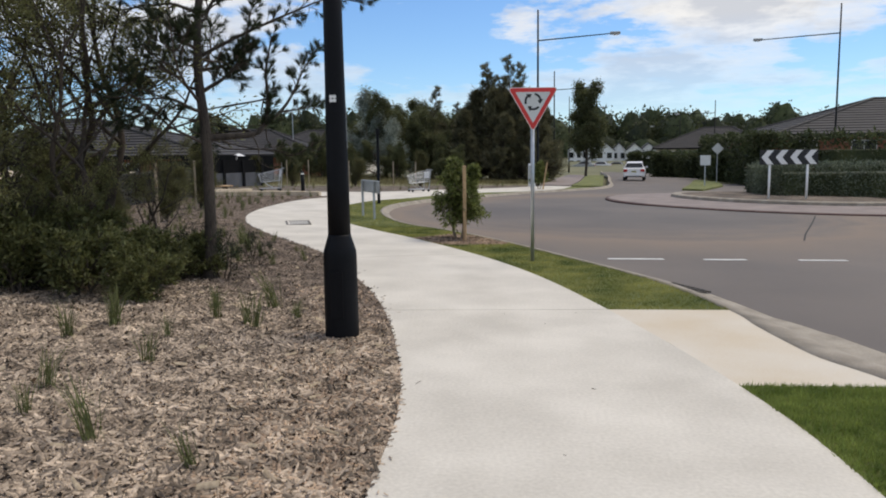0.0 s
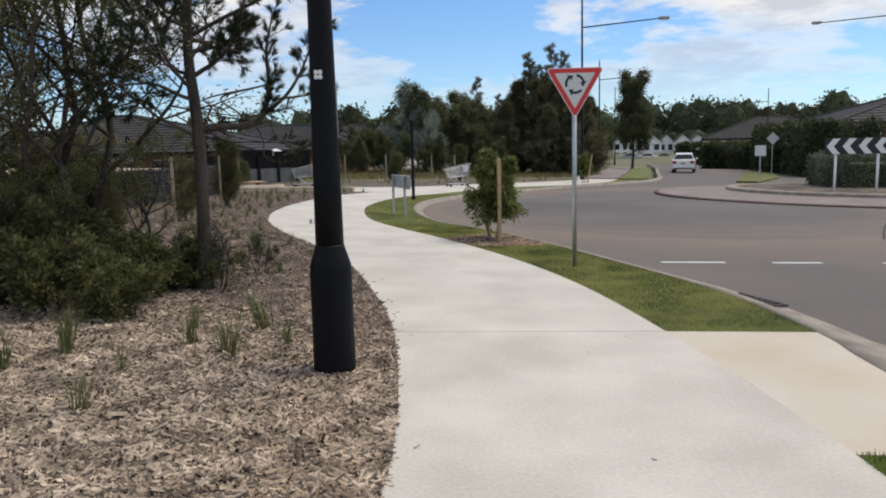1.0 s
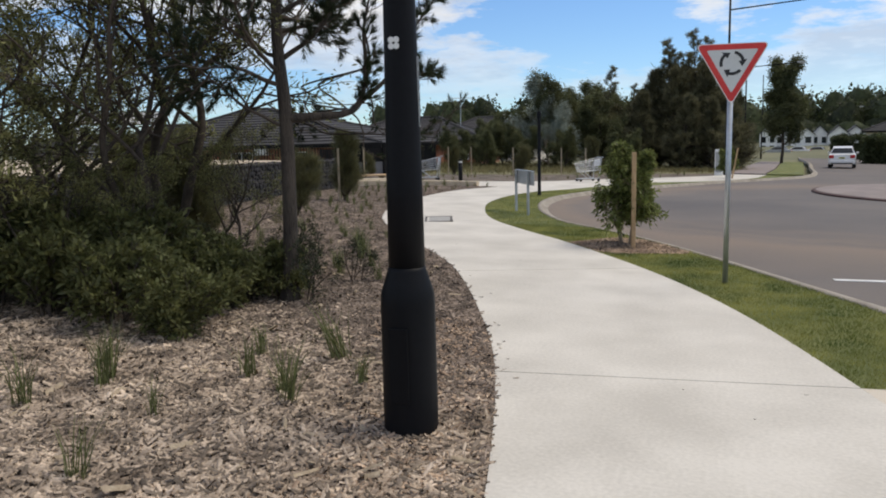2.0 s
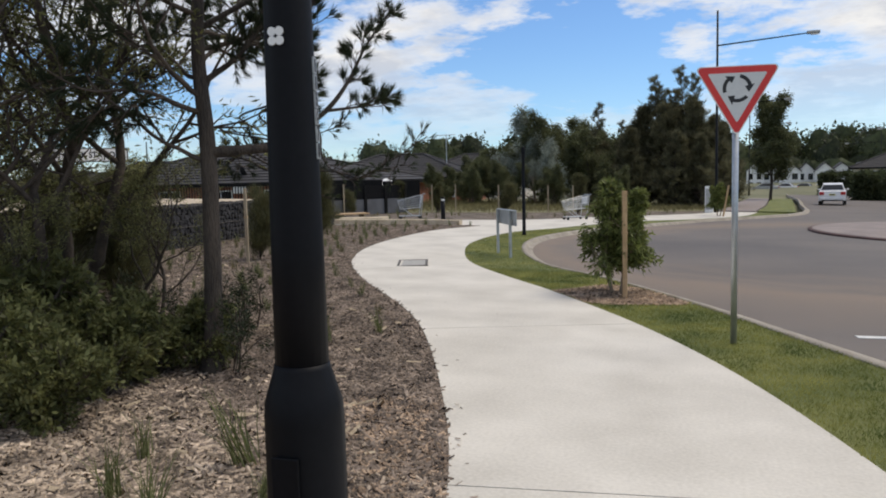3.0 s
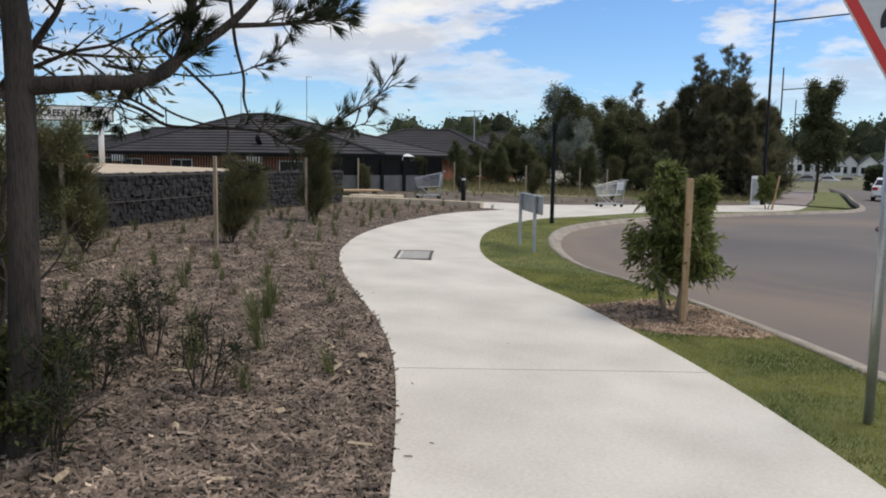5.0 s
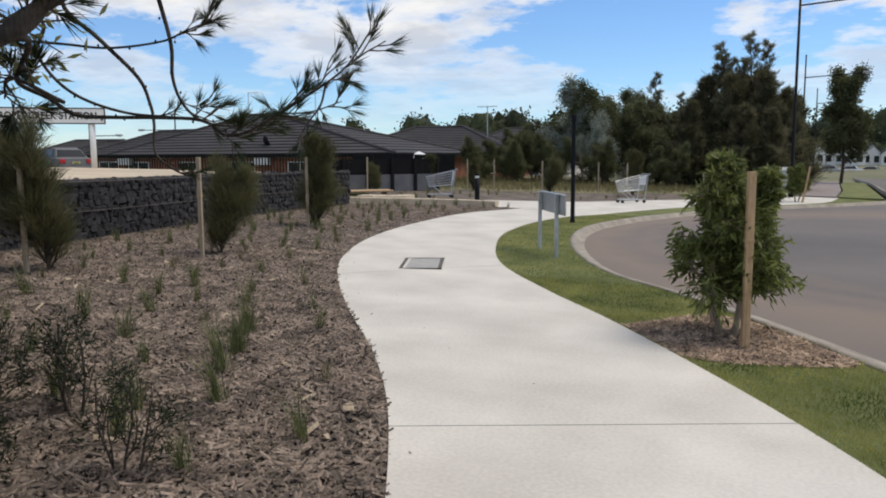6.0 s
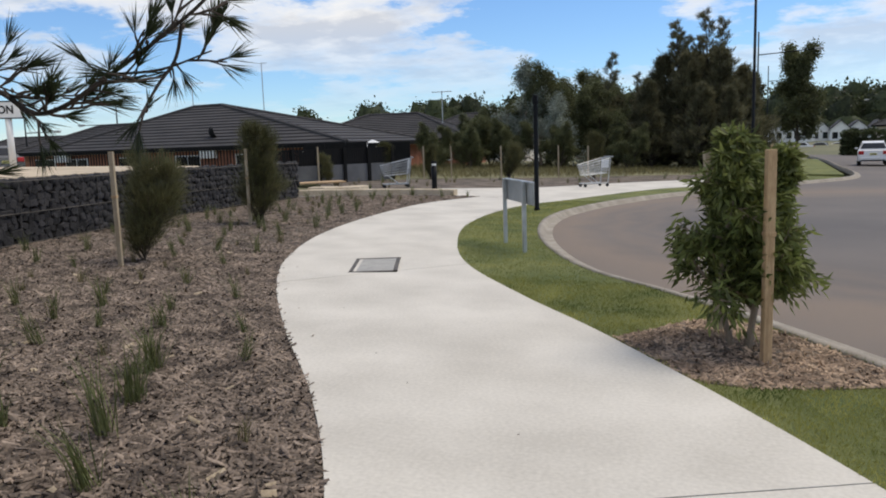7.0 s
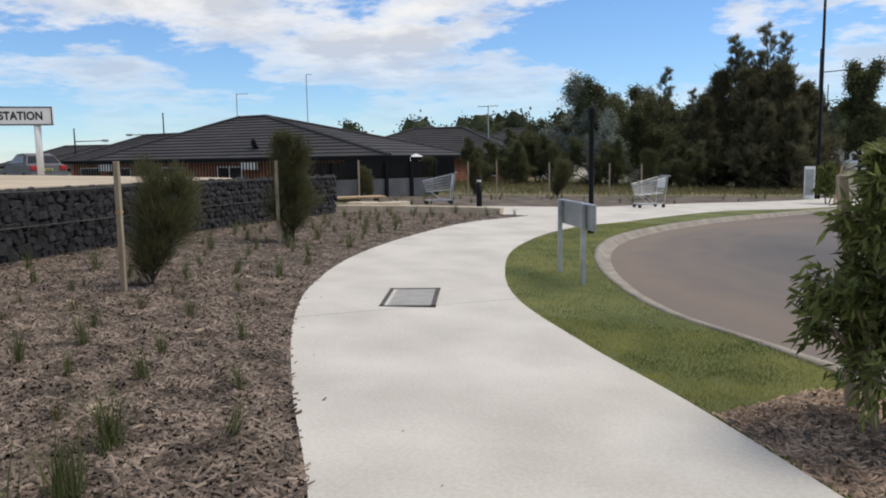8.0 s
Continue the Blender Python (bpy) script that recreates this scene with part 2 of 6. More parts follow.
def box(bm, c, s, rz=0.0, bevel=0.0, rx=0.0, ry=0.0):
    r = bmesh.ops.create_cube(bm, size=1.0)["verts"]
    bmesh.ops.transform(bm, verts=r, matrix=pose(*c, rx, ry, rz) @ Matrix.Diagonal((*s, 1)))
    if bevel:
        es = list({e for v in r for e in v.link_edges})
        bmesh.ops.bevel(bm, geom=es, offset=bevel, segments=2, affect="EDGES", profile=0.5)
    return bm


def rod(bm, a, b, r0, r1=None, n=10):
    a, b = Vector(a), Vector(b)
    d = b - a
    r = bmesh.ops.create_cone(bm, cap_ends=True, segments=n, radius1=r0, radius2=r0 if r1 is None else r1, depth=d.length)["verts"]
    bmesh.ops.transform(bm, verts=r, matrix=Matrix.Translation((a + b) / 2) @ d.to_track_quat("Z", "Y").to_matrix().to_4x4())
    return bm


def lathe(profile, n=28):
    """A turned solid from (radius, height) pairs."""
    bm = bmesh.new()
    rings = [[bm.verts.new((r * math.cos(2 * math.pi * k / n), r * math.sin(2 * math.pi * k / n), z)) for k in range(n)] for r, z in profile]
    for a, b in zip(rings, rings[1:]):
        for k in range(n):
            bm.faces.new((a[k], a[(k + 1) % n], b[(k + 1) % n], b[k]))
    bm.faces.new(rings[0][::-1])
    bm.faces.new(rings[-1])
    return bm


def solid(outline, z0, z1):
    """A prism over a flat outline."""
    bm = bmesh.new()
    lo = [bm.verts.new((x, y, z0)) for x, y in outline]
    hi = [bm.verts.new((x, y, z1)) for x, y in outline]
    n = len(outline)
    area = sum(outline[k][0] * outline[(k + 1) % n][1] - outline[(k + 1) % n][0] * outline[k][1] for k in range(n))
    if area < 0:
        lo.reverse(), hi.reverse()
    for k in range(n):
        bm.faces.new((lo[k], lo[(k + 1) % n], hi[(k + 1) % n], hi[k]))
    for tri in tessellate_polygon([[v.co for v in hi]]):
        for ring, up in ((hi, True), (lo, False)):
            a, b, c = (ring[i] for i in tri)
            area = (b.co - a.co).cross(c.co - a.co).z
            if abs(area) > 1e-9:
                bm.faces.new((a, b, c) if (area > 0) == up else (a, c, b))
    return bm


def smooth_line(pts, per=6):
    """A smooth curve through points of any dimension."""
    p = [np.array(q, float) for q in pts]
    p = [2 * p[0] - p[1]] + p + [2 * p[-1] - p[-2]]
    out = []
    for a, b, c, d in zip(p, p[1:], p[2:], p[3:]):
        for k in range(per):
            t = k / per
            out.append(0.5 * (2 * b + (c - a) * t + (2 * a - 5 * b + 4 * c - d) * t * t + (3 * b - a - 3 * c + d) * t ** 3))
    out.append(p[-2])
    return np.array(out)


def inside(pts, outline):
    """Which points lie inside an outline."""
    x, y = pts[:, 0], pts[:, 1]
    o = np.array(outline)
    hit = np.zeros(len(pts), bool)
    for (x0, y0), (x1, y1) in zip(o, np.roll(o, -1, 0)):
        if y0 == y1:
            continue
        hit ^= ((y0 > y) != (y1 > y)) & (x < (x1 - x0) * (y - y0) / (y1 - y0) + x0)
    return hit


def lift(x, y):
    """Height of the road bed's gentle rise towards the roundabout."""
    a, b = np.clip((y - 14) / 11, 0, 1), np.clip((x + 3) / 6, 0, 1)
    return 0.15 * a * a * (3 - 2 * a) * b * b * (3 - 2 * b)


# ---- the setting: path, verges, road ----
STATIONS = [
    (-0.20, -9.0, 1.90, -9.0), (-0.36, -3.0, 1.95, -3.0), (-0.47, 1.0, 2.0, 1.0), (-0.57, 3.8, 1.95, 4.1), (-0.76, 5.6, 1.69, 6.0),
    (-1.44, 8.17, 0.95, 8.72), (-2.2, 10.1, 0.10, 11.15), (-3.16, 12.13, -0.98, 13.3), (-4.0, 13.5, -2.45, 15.55), (-5.12, 15.0, -3.55, 17.0),
    (-6.34, 16.81, -4.72, 18.75), (-7.28, 18.6, -5.53, 20.7), (-8.18, 21.2, -6.22, 23.2), (-8.74, 24.4, -6.47, 26.0), (-8.92, 28.0, -6.28, 28.3), (-8.3, 30.8, -5.75, 29.8),
]
PER = 8
line = smooth_line(STATIONS, PER)
left_edge, right_edge = line[:, :2], line[:, 2:]
JOINTS = [0, 2, 5, 7, 10, 13, 15]          # stations at which the slab is cut

path = tagged(new("path"), "pale concrete footpath winding between mulch and lawn", "footpath", kind="structure")
for a, b in zip(JOINTS, JOINTS[1:]):
    la, ra = left_edge[a * PER:b * PER + 1].copy(), right_edge[a * PER:b * PER + 1].copy()
    for e in (la, ra):                       # a narrow gap at each cut
        d0, d1 = e[1] - e[0], e[-2] - e[-1]
        e[0] += d0 / np.linalg.norm(d0) * 0.006
        e[-1] += d1 / np.linalg.norm(d1) * 0.006
    part("concrete_panel", solid([tuple(q) for q in la] + [tuple(q) for q in ra[::-1]], -0.12, 0.0), M["concrete"], path)

far_right = smooth_line([(-5.75, 29.8), (-4.7, 33.4), (-3.4, 36.7), (-1.0, 39.8), (0.9, 44.0), (1.7, 49.0)])
far_left = smooth_line([(-14.2, 31.2), (-12.3, 32.3), (-11.0, 34.0), (-8.4, 35.4), (-6.9, 37.0), (-5.0, 40.2), (-2.6, 43.4), (-1.0, 46.5), (-0.6, 49.0)])
spur = smooth_line([(-14.2, 28.9), (-12.6, 30.0), (-10.4, 30.95), (-8.6, 30.95)])
part("concrete_panel", solid([(-8.3, 30.812), (-5.745, 29.812)] + [tuple(q) for q in far_right[1:]] + [tuple(q) for q in far_left[::-1]] + [tuple(q) for q in spur], -0.12, 0.0), M["concrete"], path)

KERB = smooth_line([(3.55, -30.0), (3.6, -6.0), (3.5, 1.0), (3.38, 4.2), (3.2, 5.4), (2.87, 6.43), (2.616, 6.97), (2.5, 7.55), (2.405, 8.2), (2.31, 9.0), (1.76, 10.95), (0.72, 13.0), (-0.55, 15.3), (-2.0, 17.45), (-3.28, 19.0), (-4.25, 21.15),
                    (-4.86, 23.4), (-5.12, 25.6), (-4.98, 27.8), (-4.35, 30.7), (-3.1, 34.2), (-0.95, 38.2), (1.7, 41.5), (3.3, 45.0), (4.2, 51.0), (4.9, 62.0), (6.2, 80.0), (8.5, 122.0), (16.0, 170.0)], 6)


def along(curve):
    d = np.gradient(curve, axis=0)
    d /= np.linalg.norm(d, axis=1)[:, None]
    return np.stack([d[:, 1], -d[:, 0]], 1)      # to the right of the way


def kerb_width(y):
    """The gutter is wide by the ramp and narrow round the bay."""
    return float(np.interp(y, (5, 7, 8.2, 9, 14, 17, 20, 24), (2.2, 2.1, 1.75, 1.15, 0.98, 0.95, 0.64, 0.58)))


def sweep(curve, section):
    """A section of (right, height) pairs carried along a flat curve; the heights follow the rise."""
    n = along(curve)
    verts, faces = [], []
    k = len(section)
    for (x, y), (nx, ny) in zip(curve, n):
        w = kerb_width(y)
        verts += [(x + nx * r * w, y + ny * r * w, z + lift(x, y)) for r, z in section]
    for i in range(len(curve) - 1):
        for j in range(k - 1):
            faces.append((i * k + j, i * k + j + 1, (i + 1) * k + j + 1, (i + 1) * k + j))
    return verts, faces


v, f = sweep(KERB, [(-0.02, -0.25), (-0.02, 0.004), (0.10, 0.0), (0.16, -0.02), (0.23, -0.075), (0.27, -0.097), (0.44, -0.093), (0.45, -0.25)])
kerb = tagged(new("kerb", mesh_of("kerb", v, [q[::-1] for q in f], M["kerb"], True)), "weathered grey concrete kerb and gutter", "kerb", kind="structure")

# one sheet of country to the horizon
rings = [30, 60, 120, 300, 800, 3000]
gv, gf = [(0, 40, -0.28)], []
for r in rings:
    gv += [(r * math.cos(k * math.pi / 16), 40 + r * math.sin(k * math.pi / 16), -0.28) for k in range(32)]
gf = [(0, 1 + k, 1 + (k + 1) % 32) for k in range(32)]
for i in range(len(rings) - 1):
    a = 1 + i * 32
    gf += [(a + k, a + 32 + k, a + 32 + (k + 1) % 32, a + (k + 1) % 32) for k in range(32)]
gv = [(x, y, z - (0.0275 * (x + 1) + 0.0103 * (y - 6)) * float(np.interp(math.hypot(x, y - 40), (60, 120), (1, 0)))) for x, y, z in gv]
tagged(new("ground", mesh_of("ground", gv, gf, M["ground"])), "dry grassy ground reaching to the horizon", "ground", kind="structure")

# road: a grid that keeps right of the kerb
rv, rf = [], []
kx = KERB + along(KERB) * np.array([[0.42 * kerb_width(q[1])] for q in KERB])
for (x, y) in kx:
    for w in (0, 2, 5, 9, 14, 22, 40, 60) if y < 40 else (0, 1.5, 3, 4.5, 6, 7.2, 8.2, 9.0):
        px = x + w if y < 40 else x + w * (1 + max(0, (52 - y) / 12) * 3.0)
        rv.append((px, y + (0.0 if w == 0 else 0.0), -0.098 + lift(px, y)))
for i in range(len(kx) - 1):
    rf += [(i * 8 + j, i * 8 + j + 1, (i + 1) * 8 + j + 1, (i + 1) * 8 + j) for j in range(7)]
tagged(new("road", mesh_of("road", rv, rf, M["asphalt"], True)), "grey asphalt road with faint tyre marks", "road", kind="structure")


def ground_patch(name, outline, z, material, label, category, kind="structure"):
    ob = part(name, solid(outline, z - 0.2, z), material)
    return tagged(ob, label, category, kind=kind)


APRON = [(1.69, 6.0), (1.4, 7.2), (0.955, 8.73), (2.30, 8.99)] + [tuple(q) for q in KERB[::-1] if 6.3 < q[1] < 8.9] + [(2.95, 6.2)]
ground_patch("concrete_ramp", APRON, -0.003, M["apron"], "yellow-stained concrete ramp from path to kerb", "ramp")
path_r = [tuple(q) for q in right_edge]
VERGE = [q for q in path_r if q[1] > 8.8] + [tuple(q) for q in far_right[1:]] + [tuple(q) for q in KERB[::-1] if 9.05 < q[1] < 48] + [(2.30, 8.995), (0.955, 8.735)]
ground_patch("lawn_verge", VERGE, -0.012, M["soil_grass"], "short green lawn strip between path and kerb", "lawn")
LAWN = [(1.98, -9.0)] + [q for q in path_r if -8.9 < q[1] < 5.9] + [(1.69, 5.98), (2.95, 6.15)] + [tuple(q) for q in KERB[::-1] if -9 < q[1] < 6.0] + [(3.6, -9.0)]
ground_patch("lawn", LAWN, -0.012, M["soil_grass"], "thick green lawn beside the concrete ramp", "lawn")

GABION = smooth_line([(-7.6, 4.0), (-9.6, 8.5), (-10.9, 13.0), (-11.5, 16.0), (-12.0, 19.0), (-12.7, 22.5), (-13.15, 26.0), (-13.3, 29.0)], 8)
BED = [tuple(q) for q in left_edge if q[1] > -8.9] + [tuple(q) for q in spur[::-1]] + [(-14.2, 28.9), (-14.0, 22.0), (-13, 10.0), (-12, -9.0), (-0.2, -9.0)]
ground_patch("mulch_bed", BED, -0.02, M["mulch"], "garden bed covered with brown bark mulch", "garden bed")
BACK_BED = [tuple(q) for q in far_left] + [(-1.2, 49.5), (-4.5, 47.5), (-9.0, 43.5), (-14.0, 41.0), (-17.0, 37.0), (-14.8, 33.0)]
ground_patch("back_bed", BACK_BED, -0.015, M["mulch"], "mulched planting bed behind the path", "garden bed")
ground_patch("rough_grass", [(-17.2, 37.3), (-14.2, 41.2), (-9.0, 43.8), (-4.5, 47.8), (-1.2, 49.8), (0.8, 56.0), (-4, 75.0), (-40, 75.0), (-40, 40.0)], -0.02, M["dry_grass"], "rough dry grass in front of the trees", "grass")
ground_patch("footpath_far", [(-0.6, 49.2), (1.6, 49.2), (2.6, 60.0), (4.2, 85.0), (2.4, 85.0), (0.4, 60.0)], 0.06, M["paver"], "pinkish footpath along the far street", "footpath")
ground_patch("street_verge", [(1.7, 49.2), (3.6, 49.0), (4.4, 60.0), (6.2, 85.0), (4.3, 85.0), (2.7, 60.0)], 0.05, M["soil_grass"], "grass strip beside the far street", "lawn")

# roundabout
RB = (9.6, 32.2)


def disc(name, c, r, profile, material, label, category, n=64):
    bm = lathe([(r + a, z) for a, z in profile], n)
    ob = part(name, bm, material, smooth=False)
    ob.location = (*c, 0)
    return tagged(ob, label, category, kind="structure")


disc("roundabout_apron", RB, 6.9, [(0, -0.2), (0, 0.10), (-0.10, 0.13), (-2.7, 0.22)], M["paver"], "pinkish mountable apron of the roundabout", "roundabout")
disc("roundabout_edge", RB, 7.0, [(0, -0.2), (0, 0.085), (-0.06, 0.108), (-0.16, 0.108)], mat("dark_red_edge", (0.05, 0.028, 0.025), (0.10, 0.055, 0.05), 0.9, 3, 50, 0.3), "dark red edge course of the roundabout", "kerb")
disc("roundabout_kerb", RB, 4.35, [(0, 0.0), (0, 0.31), (-0.05, 0.34), (-0.25, 0.34)], M["kerb"], "grey concrete kerb of the planted island", "kerb")
disc("roundabout_bed", RB, 4.12, [(0, 0.0), (0, 0.33), (-1.2, 0.40)], M["mulch"], "mulched bed of the roundabout", "garden bed")
ground_patch("splitter_island", [(7.6, 44.0), (8.6, 43.4), (11.5, 52.0), (14.0, 66.0), (12.2, 66.0), (9.6, 53.0)], 0.16, M["soil_grass"], "grassy splitter island in the road", "traffic island")
ground_patch("street_verge_right", [(12.6, 60.0), (40, 50.0), (70, 56.0), (60, 100.0), (18, 100.0), (15.2, 80.0)], 0.10, M["dry_grass"], "grass verge in front of the hedges", "lawn")

for k in range(5):
    x0, y0, ln = 1.35 + 1.70 * k, 13.83 + 0.33 * k, (0.98, 0.76, 0.88, 0.9, 0.9)[k]
    ob = part("lane_dash", solid([(x0, y0), (x0 + ln, y0 + 0.21 * ln), (x0 + ln - 0.02, y0 + 0.21 * ln + 0.13), (x0 - 0.02, y0 + 0.13)], -0.098 + lift(x0, y0) + 0.002, -0.098 + lift(x0, y0) + 0.008), M["road_paint"])
    tagged(ob, "worn white give-way dash painted on asphalt", "road marking", "give-way line", "structure")


# ---- things on the near verge ----
def lamp_post(x, y):
    t = thing("lamp_post", x, y, -0.02, 0, "black painted street lamp post in the mulch", "lamp post")
    part("base", lathe([(0.155, 0), (0.155, 0.02), (0.152, 0.74), (0.148, 0.80), (0.13, 0.86), (0.108, 0.93), (0.104, 0.95)], 16), M["black"], t, "stout black base with a tapered collar", True)
    part("pole", lathe([(0.102, 0.94), (0.098, 1.4), (0.085, 2.5), (0.07, 5.2)], 20), M["black"], t, "", True)
    bm = bmesh.new()
    box(bm, (0, -0.158, 0.42), (0.11, 0.012, 0.42), 0, 0.004)
    part("door", bm, M["black"], t)
    arm = bmesh.new()
    rod(arm, (0, 0, 5.1), (0.9, 0.25, 5.35), 0.035)
    part("arm", arm, M["black"], t)
    head = bmesh.new()
    box(head, (1.1, 0.3, 5.36), (0.5, 0.2, 0.09), 15, 0.02)
    part("head", head, M["black"], t)
    for a, b in ((-1, -1), (1, -1), (-1, 1), (1, 1)):
        bm = bmesh.new()
        r = bmesh.ops.create_cone(bm, cap_ends=True, segments=10, radius1=0.0165, radius2=0.0165, depth=0.004)["verts"]
        bmesh.ops.transform(bm, verts=r, matrix=pose(0.015 * a, -0.0955, 2.145 + 0.016 * b, 90, 0, 0))
        part("sticker", bm, M["white"], t, "small white sticker")
    return t


lamp = lamp_post(-1.566, 6.958)
lamp.rotation_euler = (0, 0, radians(2))


def flat_ring(bm, outer, inner, y):
    """A band between two outlines in the plane y."""
    a = [bm.verts.new((x, y, z)) for x, z in outer]
    b = [bm.verts.new((x, y, z)) for x, z in inner]
    n = len(a)
    for k in range(n):
        bm.faces.new((a[k], a[(k + 1) % n], b[(k + 1) % n], b[k]))


def round_triangle(w, r, n=8):
    """Point-down triangle of width w with rounded corners, centred on its incircle."""
    inr = w / (2 * math.sqrt(3))
    out = []
    for k, ang in enumerate((30, 150, 270)):
        d = 2 * inr - 2 * r
        cx, cz = d * math.cos(radians(ang)), d * math.sin(radians(ang))
        out += [(cx + r * math.cos(radians(ang - 60 + 120 * i / n)), cz + r * math.sin(radians(ang - 60 + 120 * i / n))) for i in range(n + 1)]
    return out


def plate(outline, y0, y1):
    bm = bmesh.new()
    f = [bm.verts.new((x, y0, z)) for x, z in outline]
    b = [bm.verts.new((x, y1, z)) for x, z in outline]
    n = len(f)
    bm.faces.new(f)
    bm.faces.new(b[::-1])
    for k in range(n):
        bm.faces.new((f[k], b[k], b[(k + 1) % n], f[(k + 1) % n]))
    bmesh.ops.recalc_face_normals(bm, faces=bm.faces)
    return bm


def give_way_sign(x, y):
    t = thing("give_way_sign", x, y, -0.02, 9, "red and white roundabout give-way sign on a steel post", "road sign")
    bm = bmesh.new()
    rod(bm, (0, 0, 0), (0, 0, 2.66), 0.031, n=16)
    part("post", bm, M["galv"], t, "galvanised steel post", True)
    cz = 2.77 - 0.235
    w = 0.80
    tri = [(a, b + cz) for a, b in round_triangle(w, 0.035)]
    part("plate", plate(tri, -0.050, -0.045), M["alu"], t)
    part("white_edge", plate(tri, -0.054, -0.0505), M["white"], t)
    part("border", plate([(a, b + cz) for a, b in round_triangle(w - 0.035, 0.03)], -0.058, -0.0545), M["red"], t, "red border")
    part("face", plate([(a, b + cz) for a, b in round_triangle(w - 0.245, 0.012)], -0.062, -0.0585), M["sign_grey"], t, "pale grey reflective face")
    for k in range(3):
        bm = bmesh.new()
        ro, ri = 0.136, 0.102
        a0 = 78 + 120 * k
        pts_o = [(ro * math.cos(radians(a0 - q)), ro * math.sin(radians(a0 - q))) for q in range(0, 67, 6)]
        pts_i = [(ri * math.cos(radians(a0 - q)), ri * math.sin(radians(a0 - q))) for q in range(0, 67, 6)]
        vo = [bm.verts.new((p, -0.064, q + cz + 0.012)) for p, q in pts_o]
        vi = [bm.verts.new((p, -0.064, q + cz + 0.012)) for p, q in pts_i]
        for i in range(len(vo) - 1):
            bm.faces.new((vo[i], vo[i + 1], vi[i + 1], vi[i]))
        a1, a2, m = radians(a0 - 64), radians(a0 - 98), 0.5 * (ro + ri)
        bm.faces.new([bm.verts.new((rr * math.cos(aa), -0.064, rr * math.sin(aa) + cz + 0.012)) for rr, aa in ((ro + 0.030, a1), (ri - 0.030, a1), (m - 0.004, a2))])
        ex = bmesh.ops.extrude_face_region(bm, geom=list(bm.faces))["geom"]
        bmesh.ops.translate(bm, verts=[g for g in ex if isinstance(g, bmesh.types.BMVert)], vec=(0, 0.0022, 0))
        bmesh.ops.recalc_face_normals(bm, faces=bm.faces)
        part("arrow", bm, M["sign_black"], t, "black curved arrow")
    for z in (2.34, 2.62):
        bm = bmesh.new()
        box(bm, (0, -0.022, z), (0.13, 0.048, 0.035), 0, 0.004)
        part("bracket", bm, M["galv"], t)
    bm = bmesh.new()
    rod(bm, (0, 0, 2.66), (0, 0, 2.68), 0.035, 0.02, 12)
    part("cap", bm, M["black"], t)
    return t


give_way_sign(0.04, 12.58)


# ---- plants ----
def fast_mesh(name, verts, faces, material, smooth=False):
    """A mesh from arrays; all faces have the same number of corners."""
    verts, faces = np.asarray(verts, np.float32), np.asarray(faces, np.int32)
    me = bpy.data.meshes.new(name)
    n, k = faces.shape
    me.vertices.add(len(verts))
    me.vertices.foreach_set("co", verts.ravel())
    me.loops.add(n * k)
    me.loops.foreach_set("vertex_index", faces.ravel())
    me.polygons.add(n)
    me.polygons.foreach_set("loop_start", np.arange(0, n * k, k, dtype=np.int32))
    me.update(calc_edges=True)
    me.validate()
    if smooth:
        me.shade_smooth()
    me.materials.append(material)
    return me


def unit(v):
    return v / np.maximum(np.linalg.norm(v, axis=-1, keepdims=True), 1e-9)


def leaf_arrays(rng, at, way, length, width, fold=0.25):
    """Pointed leaves, each a folded diamond, growing from the places 'at' along 'way'."""
    n = len(at)
    way = unit(way)
    side = unit(np.cross(way, unit(rng.normal(size=(n, 3)))))
    up = np.cross(side, way)
    ln = (length * rng.uniform(0.65, 1.3, n))[:, None]
    wd = (width * rng.uniform(0.7, 1.2, n))[:, None]
    mid = at + way * ln * 0.45
    v = np.stack([at, mid + side * wd / 2 + up * wd * fold, at + way * ln, mid - side * wd / 2 + up * wd * fold], 1).reshape(-1, 3)
    f = np.arange(4 * n).reshape(n, 4)
    return v, f


def tubes(lines, sides=6):
    """Tapered tubes along lines of (x, y, z, radius)."""
    vs, fs, o = [], [], 0
    for ln in lines:
        ln = np.asarray(ln, float)
        d = unit(np.gradient(ln[:, :3], axis=0))
        ref = np.array([0.31, 0.87, 0.38])
        a = unit(np.cross(d, ref))
        b = np.cross(d, a)
        ang = np.arange(sides) * 2 * math.pi / sides
        ring = ln[:, None, :3] + ln[:, None, 3:4] * (np.cos(ang)[None, :, None] * a[:, None] + np.sin(ang)[None, :, None] * b[:, None])
        vs.append(ring.reshape(-1, 3))
        n = len(ln)
        i, j = np.meshgrid(np.arange(n - 1), np.arange(sides), indexing="ij")
        fs.append(np.stack([o + i * sides + j, o + i * sides + (j + 1) % sides, o + (i + 1) * sides + (j + 1) % sides, o + (i + 1) * sides + j], -1).reshape(-1, 4))
        o += n * sides
    return np.concatenate(vs), np.concatenate(fs)


